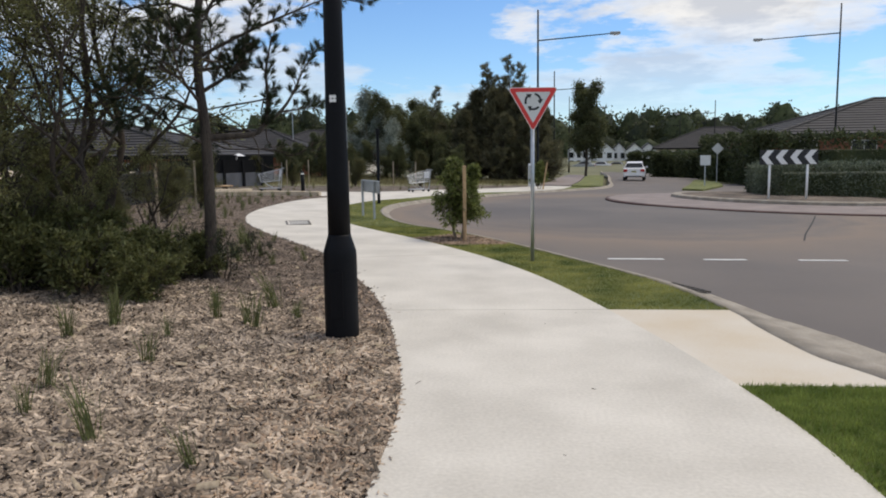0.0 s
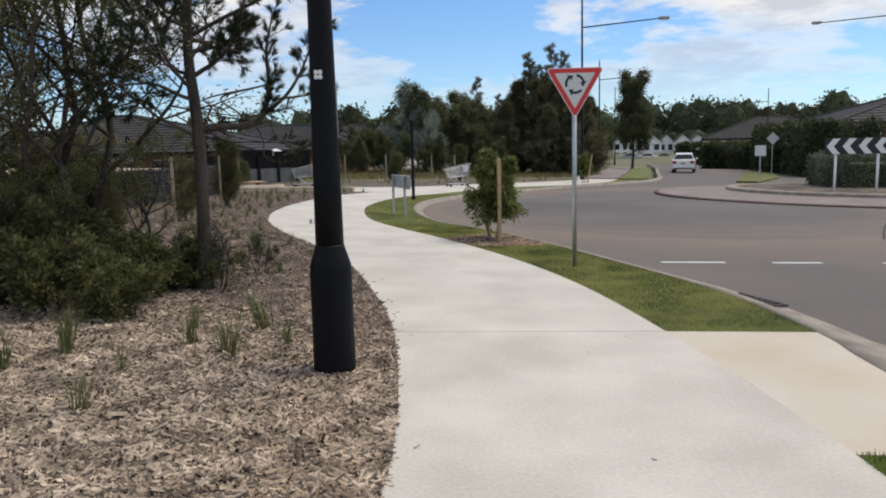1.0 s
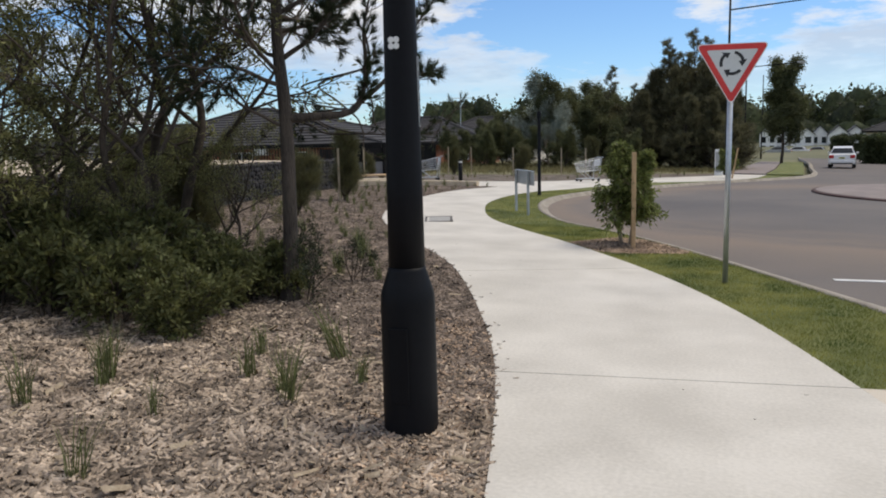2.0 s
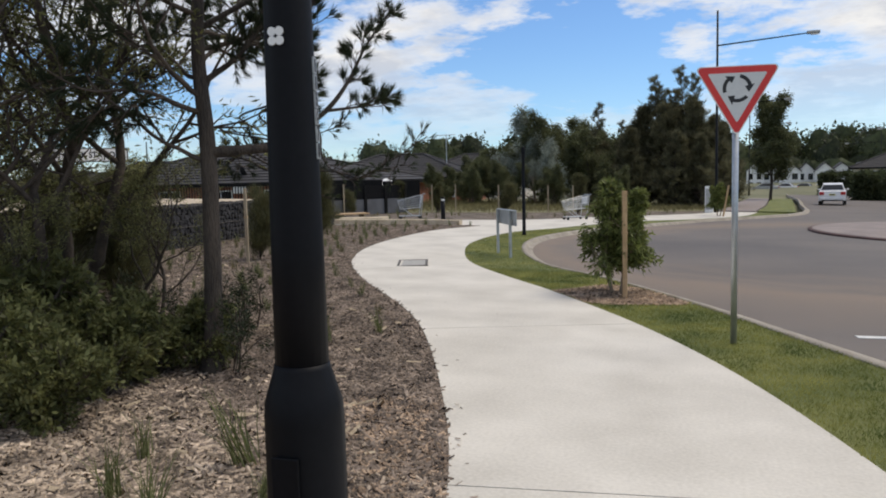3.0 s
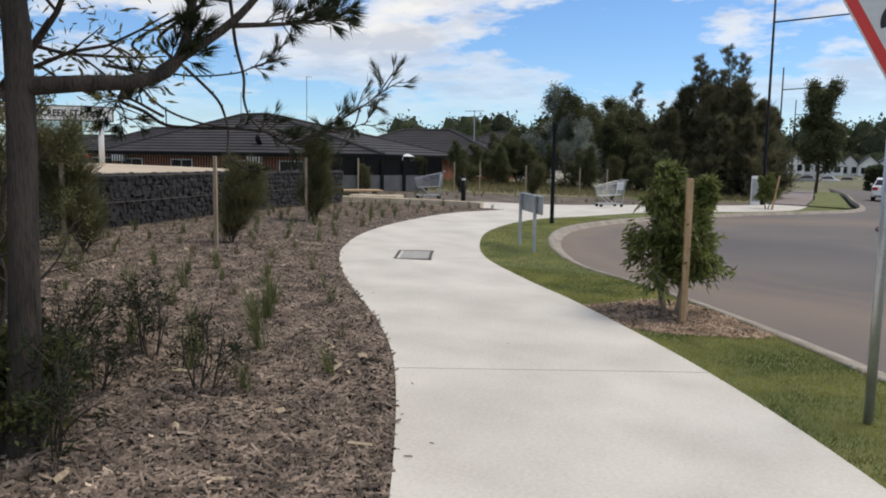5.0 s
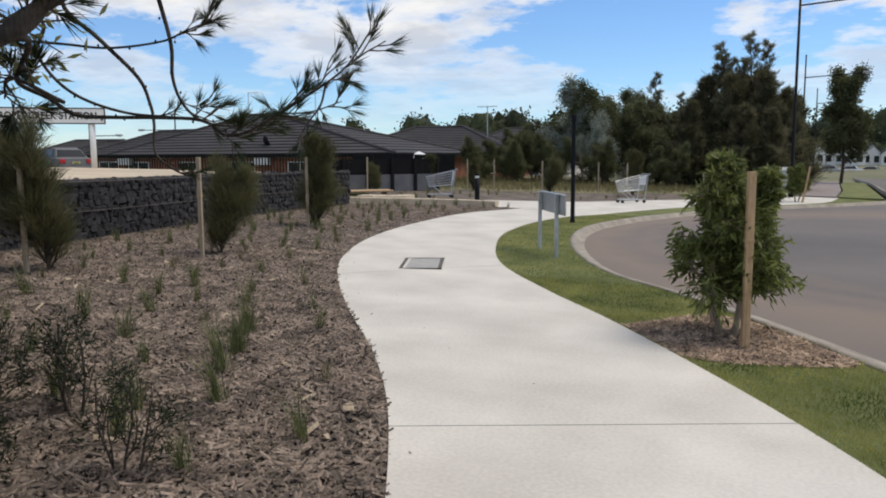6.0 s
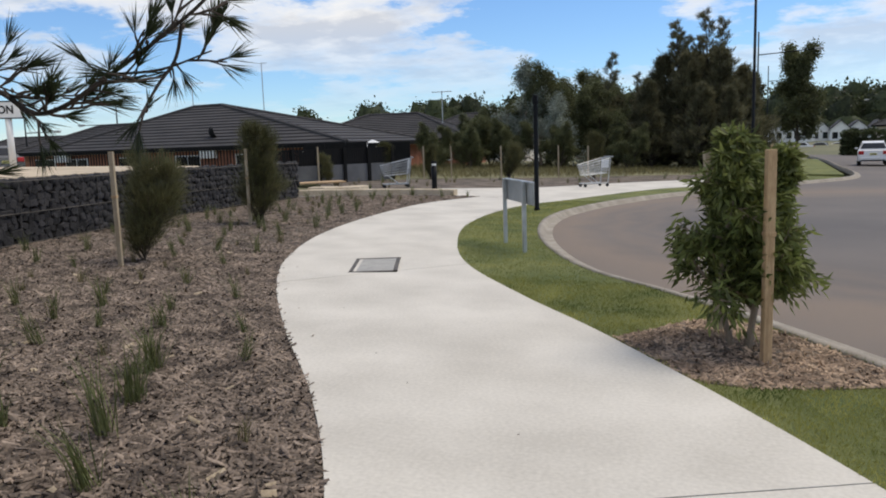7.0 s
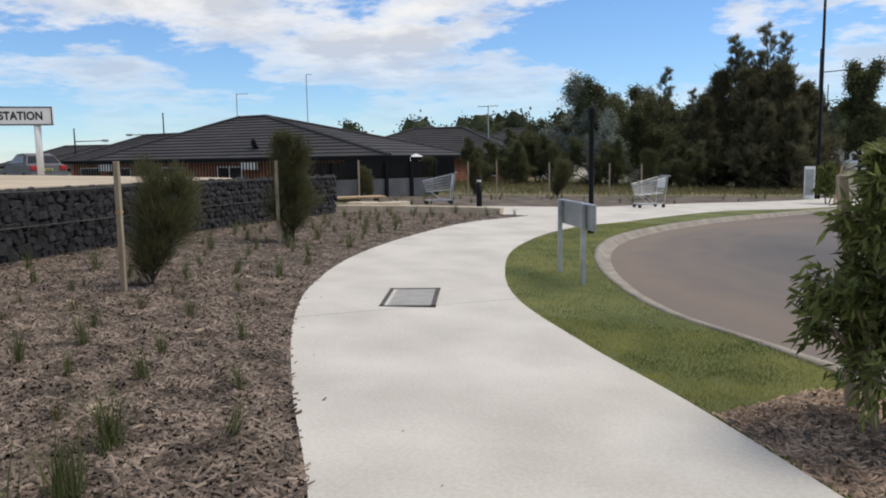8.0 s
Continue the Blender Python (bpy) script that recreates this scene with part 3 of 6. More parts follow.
def grow(rng, start, way, length, r, level, spec, lines, tips):
    """A limb that wanders and throws side limbs; the last level's ends are gathered as tips."""
    k = max(4, int(length / spec.get("step", 0.22)))
    p, d = np.array(start, float), unit(np.array(way, float))
    pts = [(*p, r)]
    for i in range(k):
        d = unit(d + rng.normal(size=3) * spec["wander"] + np.array([0, 0, spec["lift"][min(level, len(spec["lift"]) - 1)]]))
        p = p + d * length / k
        pts.append((*p, r * (1 - 0.85 * (i + 1) / k) + 0.002))
    pts = np.array(pts)
    lines.append((level, pts))
    if level >= spec["levels"]:
        for q in range(1 + int(spec.get("bare", 0) * len(pts)), len(pts)):
            tips.append((pts[q, :3], unit(pts[q, :3] - pts[q - 1, :3])))
        return
    n = spec["kids"][level]
    lo = spec.get("from", 0.3) if level == 0 else 0.25
    for i in range(n):
        f = lo + (1 - lo) * (i + rng.uniform(0.1, 0.9)) / n
        q = min(int(f * k), k - 1)
        base = pts[q]
        along_d = unit(pts[q + 1, :3] - base[:3])
        out = unit(np.cross(along_d, rng.normal(size=3)))
        ang = radians(spec["angle"][level] * rng.uniform(0.75, 1.25))
        w = along_d * math.cos(ang) + out * math.sin(ang)
        ln = length * spec["ratio"][level] * rng.uniform(0.7, 1.2) * ((1.08 - f) if spec.get("cone") and level == 0 else (1.15 - 0.65 * f))
        grow(rng, base[:3], w, ln, base[3] * 0.62, level + 1, spec, lines, tips)


def foliage(rng, tips, per, length, width, spread, droop, scatter=0.0):
    at = np.repeat(np.array([t[0] for t in tips]), per, 0)
    way = np.repeat(np.array([t[1] for t in tips]), per, 0)
    way = unit(way) + rng.normal(size=way.shape) * spread + np.array([0, 0, -droop])
    at = at + rng.normal(size=at.shape) * scatter
    return leaf_arrays(rng, at, way, length, width)


def tree_meshes(seed, height, r, spec, bark, leaf, per, length, width, spread, droop, scatter, lean=(0, 0), stems=1, sides=6, splay=0.35):
    rng = np.random.default_rng(seed)
    lines, tips = [], []
    for s in range(stems):
        a = rng.uniform(0, 6.28)
        w = (lean[0] + (splay * math.cos(a) if stems > 1 else 0), lean[1] + (splay * math.sin(a) if stems > 1 else 0), 1)
        grow(rng, (0.06 * math.cos(a) * (stems > 1), 0.06 * math.sin(a) * (stems > 1), -0.03), w, height * rng.uniform(0.85, 1.05), r, 0, spec, lines, tips)
    tv, tf = tubes([l for lev, l in lines if lev == 0], sides + 2)
    bv, bf = tubes([l for lev, l in lines if lev > 0], sides - 1)
    lv, lf = foliage(rng, tips, per, length, width, spread, droop, scatter)
    return fast_mesh("trunk", tv, tf, M[bark], True), fast_mesh("branchwork", bv, bf, M[bark], True), fast_mesh("crown", lv, lf, M[leaf])


def put_tree(name, meshes, x, y, z=0.0, rz=0.0, size=1.0, label="", category="tree", group=""):
    t = thing(name, x, y, z, rz, label, category, group)
    t.scale = (size, size, size)
    for n, me in zip(("trunk", "branchwork", "crown"), meshes):
        part(n, me, None, t)
    return t


BUSHY = dict(levels=3, wander=0.16, lift=(0.05, 0.04, 0.0, -0.02), kids=(9, 6, 4), angle=(48, 45, 45), ratio=(0.55, 0.5, 0.5), step=0.25)
SHRUB = dict(levels=2, wander=0.15, lift=(0.05, 0.05, 0.0), kids=(8, 6), angle=(40, 45), ratio=(0.6, 0.5), step=0.09)
SHRUB["from"] = 0.1
UPRIGHT = dict(levels=2, wander=0.09, lift=(0.06, 0.07, 0.05), kids=(34, 6), angle=(34, 32), ratio=(0.33, 0.5), step=0.10)
UPRIGHT["from"] = 0.05
TALL = dict(levels=2, wander=0.07, lift=(0.12, 0.035, 0.02), kids=(64, 8), angle=(62, 42), ratio=(0.40, 0.5), step=0.28, cone=1)
TALL["from"] = 0.03
SPIRE = dict(TALL, ratio=(0.25, 0.5), kids=(52, 5), lift=(0.14, 0.10, 0.06))
GUM = dict(levels=3, wander=0.12, lift=(0.06, 0.06, 0.02, -0.05), kids=(12, 5, 4), angle=(45, 45, 50), ratio=(0.48, 0.55, 0.5), step=0.5)
GUM["from"] = 0.1

# the old casuarina whose limb hangs over the bed
rng = np.random.default_rng(5)
big = thing("casuarina_tree", -4.12, 9.78, 0, 0, "tall casuarina with grey-brown bark and an overhanging limb", "tree")
trunk_line = smooth_line([(-0.02, -0.02, -0.03, 0.112), (0.0, 0.0, 0.25, 0.083), (0.01, 0.03, 1.0, 0.072), (-0.02, 0.08, 1.9, 0.067), (-0.10, 0.12, 2.7, 0.056), (-0.08, 0.2, 3.6, 0.046), (0.05, 0.25, 4.6, 0.035), (0.1, 0.3, 5.8, 0.012)], 6)
O = np.array((4.12, -9.78, 0, 0))


def limb(pts):
    return smooth_line([np.array(p) + O for p in pts], 6)


hero = [
    limb([(-4.15, 9.86, 1.84, 0.052), (-3.85, 9.98, 1.86, 0.042), (-3.60, 10.15, 1.89, 0.035), (-3.50, 10.28, 2.02, 0.028), (-3.45, 10.33, 2.36, 0.024), (-3.47, 10.35, 2.75, 0.016), (-3.40, 10.45, 3.2, 0.008)]),
    limb([(-3.56, 10.19, 1.93, 0.028), (-3.32, 10.47, 2.21, 0.022), (-3.19, 10.65, 2.48, 0.016), (-3.10, 10.81, 2.78, 0.011), (-2.95, 11.0, 3.1, 0.005)]),
    limb([(-3.35, 10.45, 2.19, 0.016), (-3.15, 10.75, 2.24, 0.010), (-2.98, 10.98, 2.30, 0.005)]),
    limb([(-3.66, 10.1, 1.88, 0.018), (-3.85, 10.5, 1.95, 0.013), (-4.92, 11.27, 1.91, 0.0125), (-4.69, 11.27, 1.81, 0.0117), (-4.51, 11.27, 1.72, 0.0109), (-4.27, 11.27, 1.7, 0.0101), (-3.94, 11.27, 1.69, 0.0094), (-3.68, 11.27, 1.67, 0.0086), (-3.55, 11.27, 1.6, 0.0077), (-3.43, 11.27, 1.61, 0.0069), (-3.27, 11.27, 1.68, 0.0061), (-3.06, 11.27, 1.78, 0.0053), (-2.89, 11.27, 1.88, 0.0044), (-2.77, 11.27, 2.02, 0.0036)]),
    limb([(-3.45, 10.33, 2.36, 0.014), (-3.73, 10.73, 2.37, 0.0119), (-4.55, 11.27, 2.29, 0.0119), (-4.3, 11.27, 2.08, 0.0108), (-4.07, 11.27, 1.89, 0.0096), (-4.0, 11.27, 1.76, 0.0084), (-3.98, 11.27, 1.66, 0.0073), (-3.98, 11.27, 1.52, 0.0061), (-3.87, 11.27, 1.44, 0.0049), (-3.75, 11.27, 1.4, 0.0037)]),
    limb([(-3.47, 10.35, 2.74, 0.012), (-3.69, 10.9, 2.54, 0.0115), (-3.91, 11.27, 2.24, 0.011), (-3.85, 11.27, 2.03, 0.0098), (-3.85, 11.27, 1.88, 0.0085), (-3.8, 11.27, 1.76, 0.0072), (-3.69, 11.27, 1.67, 0.0059), (-3.53, 11.27, 1.64, 0.0046)]),
    limb([(-4.21, 9.90, 2.42, 0.030), (-4.08, 9.93, 2.50, 0.026), (-3.88, 9.95, 2.62, 0.022), (-3.66, 9.98, 2.86, 0.018), (-3.60, 10.05, 3.2, 0.012), (-3.5, 10.1, 3.6, 0.005)]),
    limb([(-4.31, 11.04, 1.76, 0.010), (-4.55, 10.95, 1.88, 0.008), (-4.8, 11.1, 1.80, 0.004)]),
    limb([(-3.85, 10.5, 1.95, 0.009), (-5.06, 11.27, 2.14, 0.0081), (-4.57, 11.27, 2.08, 0.0072), (-4.25, 11.27, 2.04, 0.0062), (-3.91, 11.27, 2.05, 0.0052), (-3.76, 11.27, 2.09, 0.0042), (-3.61, 11.27, 2.12, 0.0031)]),
    limb([(-3.73, 10.73, 2.37, 0.0108), (-4.76, 11.27, 2.29, 0.0107), (-4.69, 11.27, 2.18, 0.0099), (-4.75, 11.27, 2.05, 0.0093), (-4.64, 11.27, 1.91, 0.0084), (-4.45, 11.27, 1.8, 0.0076), (-4.16, 11.27, 1.72, 0.0069), (-3.86, 11.27, 1.69, 0.0061)]),
    limb([(-4.2, 9.95, 2.9, 0.026), (-3.7, 10.2, 3.2, 0.02), (-3.1, 10.45, 3.5, 0.013), (-2.6, 10.65, 3.7, 0.008), (-2.1, 10.85, 3.62, 0.004)]),
    limb([(-4.18, 10.0, 3.4, 0.022), (-3.8, 10.0, 3.8, 0.016), (-3.3, 10.0, 4.05, 0.010), (-2.85, 10.05, 4.0, 0.004)]),
    limb([(-3.0, 11.28, 1.81, 0.005), (-3.03, 11.28, 1.72, 0.0045), (-3.08, 11.26, 1.65, 0.004), (-3.12, 11.22, 1.56, 0.002)]),
    limb([(-3.25, 11.26, 1.69, 0.004), (-3.08, 11.28, 1.695, 0.0035), (-2.95, 11.33, 1.74, 0.002)]),
]
loose, tips, fine_tips = [], [], []
TWIG = dict(levels=1, wander=0.12, lift=(0.04, 0.03), kids=(4,), angle=(40,), ratio=(0.6,), step=0.035, bare=0.45)
TWIG["from"] = 0.2
SPRIG = dict(TWIG, kids=(3,), angle=(28,))
for h, ln in enumerate(hero):
    m = len(ln)
    start = {3: 0.58, 4: 0.85, 5: 0.72, 8: 0.75, 9: 0.95, 12: 0.3, 13: 0.75}.get(h, 0.42 if h in (0, 1) else 0.3)
    for i in range(int(m * start), m - 1, 4 if h == 4 else 5 if h == 12 else 2 if h in (3, 5, 8, 9, 13) else 1):
        w = unit(ln[i + 1, :3] - ln[i, :3]) + rng.normal(size=3) * 0.5 + np.array([0.1, 0.15, 0.15])
        low_bough = h in (3, 4, 5, 8, 9, 12, 13)
        grow(rng, ln[i, :3], w, rng.uniform(0.12, 0.25) * (0.75 if low_bough else 1), 0.0025 if low_bough else 0.004, 0, SPRIG if low_bough else TWIG, loose, fine_tips if low_bough else tips)
for z in np.linspace(1.0, 5.6, 34):
    i = int(np.argmin(abs(trunk_line[:, 2] - z)))
    a = rng.uniform(0, 6.28)
    w = (math.cos(a), math.sin(a), 0.45)
    if z < 2.2 and (w[0] > 0.1 or w[1] > 0.45):
        continue
    grow(rng, trunk_line[i, :3], w, rng.uniform(0.9, 1.9) * (1.1 - 0.09 * z), 0.024, 0, dict(levels=2, wander=0.16, lift=(0.03, 0.03, 0.02), kids=(7, 5), angle=(45, 40), ratio=(0.5, 0.45), step=0.12), loose, tips)
part("trunk", fast_mesh("trunk", *tubes([trunk_line], 14), M["bark"], True), None, big)
part("limb", fast_mesh("limb", *tubes(hero[:1], 10), M["bark"], True), None, big, "thick crooked limb reaching over the bed")
for ln in hero[1:]:
    part("bough", fast_mesh("bough", *tubes([ln], 8), M["bark"], True), None, big)
part("twig_growth", fast_mesh("twig_growth", *tubes([l for _, l in loose], 4), M["twig"], True), None, big)
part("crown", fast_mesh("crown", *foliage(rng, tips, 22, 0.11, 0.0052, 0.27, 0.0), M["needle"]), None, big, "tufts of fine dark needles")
# small round cones along the boughs
cv, cf = [], []
for ln in hero[3:6] + hero[7:10]:
    for i in range(8, len(ln) - 2, 3):
        c = ln[i, :3] + rng.normal(size=3) * 0.012
        s = 0.008
        o = len(cv)
        cv += [c + np.array(d) * s for d in ((1, 0, 0), (-1, 0, 0), (0, 1, 0), (0, -1, 0), (0, 0, 1.2), (0, 0, -1.2))]
        cf += [(o + a, o + b, o + c2) for a, b, c2 in ((0, 2, 4), (2, 1, 4), (1, 3, 4), (3, 0, 4), (2, 0, 5), (1, 2, 5), (3, 1, 5), (0, 3, 5))]
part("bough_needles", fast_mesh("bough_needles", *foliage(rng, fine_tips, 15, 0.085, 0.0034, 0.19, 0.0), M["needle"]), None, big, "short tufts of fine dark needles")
tagged(part("cone_cluster", fast_mesh("cone_cluster", cv, cf, M["twig"]), None, big, "small dark woody cones"), kind="stuff")

# thicket of dark bushy trees
thick = [tree_meshes(20 + k, h, 0.075, BUSHY, "twig", "leaf_dark", 6, 0.080, 0.023, 0.8, 0.1, 0.075, (0.1 * (k - 1), -0.05), 2) for k, h in enumerate((4.6, 5.2, 4.0))]
for k, (x, y, rz, sz) in enumerate([(-7.05, 9.9, 10, 1.0), (-6.25, 10.4, 130, 0.95), (-8.4, 8.6, 230, 1.1), (-9.0, 11.4, 60, 1.0), (-5.5, 9.3, 300, 0.72), (-6.9, 7.9, 80, 0.6), (-8.2, 10.2, 320, 0.8), (-5.45, 10.5, 170, 0.34), (-5.9, 8.9, 45, 0.40)]):
    put_tree("bushy_tree", thick[k % 3], x, y, -0.02, rz, sz, "dark small-leaved bushy tree in a thicket", "tree", "thicket trees")
low = [tree_meshes(40 + k, 0.8, 0.018, SHRUB, "twig", "leaf_low", 4, 0.075, 0.034, 0.8, 0.0, 0.03, (0.1, -0.1), 5, 5) for k in range(3)]
for k, (x, y, rz, sz) in enumerate([(-4.3, 8.3, 0, 0.75), (-5.0, 8.25, 50, 0.95), (-4.65, 8.9, 110, 0.85), (-5.8, 8.3, 190, 1.0), (-6.6, 8.4, 240, 0.95), (-4.9, 9.7, 300, 0.8), (-7.5, 7.9, 20, 1.0), (-5.6, 9.0, 90, 1.2), (-8.3, 7.2, 140, 1.0), (-6.3, 9.3, 10, 1.3), (-7.4, 8.9, 70, 1.3), (-4.4, 9.9, 33, 0.7), (-4.15, 8.05, 200, 0.5), (-4.42, 8.78, 75, 0.55), (-4.49, 9.58, 310, 0.6)]):
    put_tree("low_shrub", low[k % 3], x, y, -0.02, rz, sz, "low green shrub under the thicket", "shrub", "low shrubs")
dim = [tree_meshes(50 + k, 0.75, 0.010, dict(SHRUB, kids=(5, 3)), "twig", "needle", 4, 0.06, 0.014, 0.7, 0.0, 0.02, (0.1, 0.0), 3, 5) for k in range(2)]
for k, (x, y) in enumerate([(-4.6, 10.7), (-4.0, 11.0), (-5.2, 11.0), (-4.9, 11.5), (-5.6, 11.4), (-4.4, 10.2), (-5.0, 10.3), (-6.0, 10.9), (-4.4, 9.2), (-4.9, 9.2), (-4.6, 9.6), (-3.95, 9.75), (-5.3, 9.9), (-5.7, 10.2)]):
    put_tree("straggly_shrub", dim[k % 2], x, y, -0.02, 67 * k, 0.62 + 0.08 * (k % 4), "sparse dark shrub standing in the mulch", "shrub", "straggly shrubs")

# staked young casuarinas
young = [tree_meshes(60 + k, 1.78, 0.020, UPRIGHT, "twig", "needle_lit", 8, 0.19, 0.006, 0.34, -0.2, 0.045, (0.03, 0.02), 2 + k, 5, 0.07) for k in range(2)]


def stake(x, y, h, r=0.028, lean=(0.0, 0.0), wood="old_wood", label="weathered square timber stake beside a sapling"):
    t = thing("tree_stake", x, y, -0.03, 20, label, "stake", "tree stakes")
    bm = bmesh.new()
    vs = bmesh.ops.create_cube(bm, size=1)["verts"]
    bmesh.ops.transform(bm, verts=vs, matrix=Matrix.Translation((0, 0, h / 2)) @ Matrix.Diagonal((2 * r, 2 * r, h, 1)))
    for v in vs:
        if v.co.z > h / 2:
            v.co.x += lean[0]
            v.co.y += lean[1]
    bmesh.ops.bevel(bm, geom=list(bm.edges), offset=0.004, segments=1, affect="EDGES")
    part("post", bm, M[wood], t)
    band = bmesh.new()
    box(band, (lean[0] * 0.62, lean[1] * 0.62, h * 0.62), (2 * r + 0.012, 2 * r + 0.012, 0.03), 0, 0.003)
    part("tie", band, M["wood"], t, "tan hessian tie")
    return t


for k, (x, y, bx, by, sz) in enumerate([(-8.82, 17.12, -8.8, 17.5, 0.86), (-10.25, 22.07, -10.2, 22.35, 0.98), (-9.6, 14.86, -9.55, 15.2, 1.12)]):
    stake(x, y, 1.48)
    put_tree("young_casuarina", young[k % 2], bx, by, -0.02, 80 * k, sz, "young feathery casuarina tied to a timber stake", "tree", "young casuarinas")
for x, y, sz in [(-13.95, 40.7, 0.75), (-13.1, 41.9, 0.0), (-10.5, 40.9, 0.95), (-8.6, 43.6, 0.0), (-7.06, 42.3, 1.0), (-15.4, 39.0, 0.8), (-16.3, 35.6, 0.7)]:
    stake(x, y, 1.45)
    if sz:
        put_tree("young_casuarina", young[int(x) % 2], x + 0.2, y + 0.35, -0.02, 40 * x, sz, "young feathery casuarina tied to a timber stake", "tree", "young casuarinas")

for k, (x, y, sz) in enumerate([(-7.3, 10.9, 1.05), (-6.7, 11.5, 0.8)]):
    put_tree("wild_casuarina", young[k % 2], x, y, -0.02, 55 * k, sz, "self-sown feathery casuarina within the thicket", "tree", "wild casuarinas")

# the sapling on the verge
SAPLING = dict(levels=2, wander=0.10, lift=(0.05, 0.0, -0.03), kids=(26, 6), angle=(66, 45), ratio=(0.385, 0.5), step=0.08, cone=1)
SAPLING["from"] = 0.24
sap = tree_meshes(74, 1.72, 0.026, SAPLING, "pale_bark", "leaf", 7, 0.105, 0.029, 0.7, 0.7, 0.03, (0, 0), 3, 6, 0.07)
put_tree("verge_sapling", sap, -1.51, 15.62, -0.02, 30, 1.0, "leafy green sapling in a mulched patch on the verge", "tree")
stake(-1.66, 16.12, 1.5, 0.028, (-0.12, 0.0), "old_wood", "grey leaning timber stake behind the verge sapling")
stake(-1.345, 15.21, 1.52, 0.031, (0.0, 0.0), "wood", "fresh tan timber stake beside the verge sapling")
ring = smooth_line([(-2.44, 15.58), (-2.05, 15.02), (-1.72, 14.62), (-1.15, 14.68), (-0.52, 14.98), (-0.62, 15.36), (-1.12, 16.1), (-1.42, 16.45), (-1.85, 16.42), (-2.44, 15.58)], 4)
MULCH_PATCH = [tuple(q) for q in ring[:-1]]
ground_patch("mulch_patch", MULCH_PATCH, -0.006, M["mulch"], "mulched patch round the verge sapling", "garden bed")
put_tree("corner_sapling", sap, -0.25, 43.3, 0.0, 200, 0.95, "leafy sapling on the far corner of the path", "tree")
stake(-0.05, 43.0, 1.5, 0.035, (0.25, 0.0), "wood", "leaning timber stake beside the corner sapling")

# belt of tall trees behind the path
TALL_NEEDLES = (6, 0.42, 0.050, 0.36, -0.40, 0.10)
STREET = dict(GUM, wander=0.07, kids=(20, 6, 4), angle=(42, 40, 45), ratio=(0.30, 0.5, 0.5))
STREET["from"] = 0.2
belt = [
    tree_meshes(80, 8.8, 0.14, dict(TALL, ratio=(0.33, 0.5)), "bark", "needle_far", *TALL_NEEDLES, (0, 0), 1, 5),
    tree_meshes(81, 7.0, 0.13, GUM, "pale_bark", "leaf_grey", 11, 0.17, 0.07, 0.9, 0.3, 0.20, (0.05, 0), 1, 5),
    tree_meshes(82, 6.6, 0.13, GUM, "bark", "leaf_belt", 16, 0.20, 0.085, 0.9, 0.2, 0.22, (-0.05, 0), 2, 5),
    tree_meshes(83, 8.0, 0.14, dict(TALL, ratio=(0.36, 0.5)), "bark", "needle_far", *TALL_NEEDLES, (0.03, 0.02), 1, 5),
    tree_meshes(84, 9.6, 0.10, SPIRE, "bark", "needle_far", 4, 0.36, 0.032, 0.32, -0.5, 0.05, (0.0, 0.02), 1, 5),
    tree_meshes(88, 8.4, 0.14, STREET, "bark", "leaf_belt", 13, 0.22, 0.10, 0.9, 0.2, 0.24, (0.0, 0), 1, 5),
]
BELT = [(1, -14.1, 58, 1.0), (1, -12.3, 56.5, 0.72), (2, -11.3, 59, 0.86), (2, -12.7, 60.5, 0.8), (1, -10.7, 55.5, 0.66), (4, -9.45, 58, 0.73), (3, -9.2, 59, 0.70), (2, -9.0, 57, 0.72), (0, -8.2, 60, 0.60),
        (3, -7.5, 60, 0.54), (0, -6.6, 59, 0.58), (3, -6.0, 58, 0.78), (0, -4.9, 58, 0.90), (4, -4.95, 58.3, 0.82), (3, -3.9, 57, 0.98), (0, -3.4, 60, 0.94), (4, -2.7, 58, 0.91), (4, -3.3, 59, 0.84), (4, -1.9, 59, 0.90), (4, -4.2, 59, 0.80), (4, -5.6, 58.6, 0.72), (3, -2.5, 59, 1.04), (0, -1.9, 57, 0.92),
        (4, -1.25, 58, 0.98), (3, -1.5, 60, 0.92), (0, -0.8, 59, 0.70), (3, -0.2, 58, 0.52), (0, -5.6, 56, 0.68), (3, -3.0, 55, 0.70), (0, -1.3, 55, 0.62), (4, -6.3, 59, 0.62), (2, -16.0, 55, 0.45), (2, -13.5, 54, 0.40),
        (2, -17.2, 50.5, 0.36), (2, -15.4, 51.5, 0.34), (2, -18.0, 58, 0.32), (2, -16.6, 60, 0.48), (2, -15.6, 59.5, 0.58), (0, -6.0, 63, 0.62), (2, -10.0, 62, 0.78), (2, -8.3, 61, 0.66), (0, -3.6, 64, 0.92),
        (2, -10.5, 53, 0.36), (2, -6.5, 52.5, 0.34), (5, 4.0, 80, 1.05), (3, -0.7, 57.5, 0.86), (0, -0.3, 59.5, 0.76)]
LOOK = {0: "tall dark feathery casuarina in a dense belt", 1: "grey-green gum tree in a dense belt", 2: "dark green bushy tree in a dense belt", 3: "tall dark feathery casuarina in a dense belt", 4: "slender spire-topped casuarina in a dense belt", 5: "dark green street tree with an upright crown"}
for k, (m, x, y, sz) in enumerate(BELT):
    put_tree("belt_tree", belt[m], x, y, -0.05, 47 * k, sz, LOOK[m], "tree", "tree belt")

# distant woods
rng = np.random.default_rng(91)


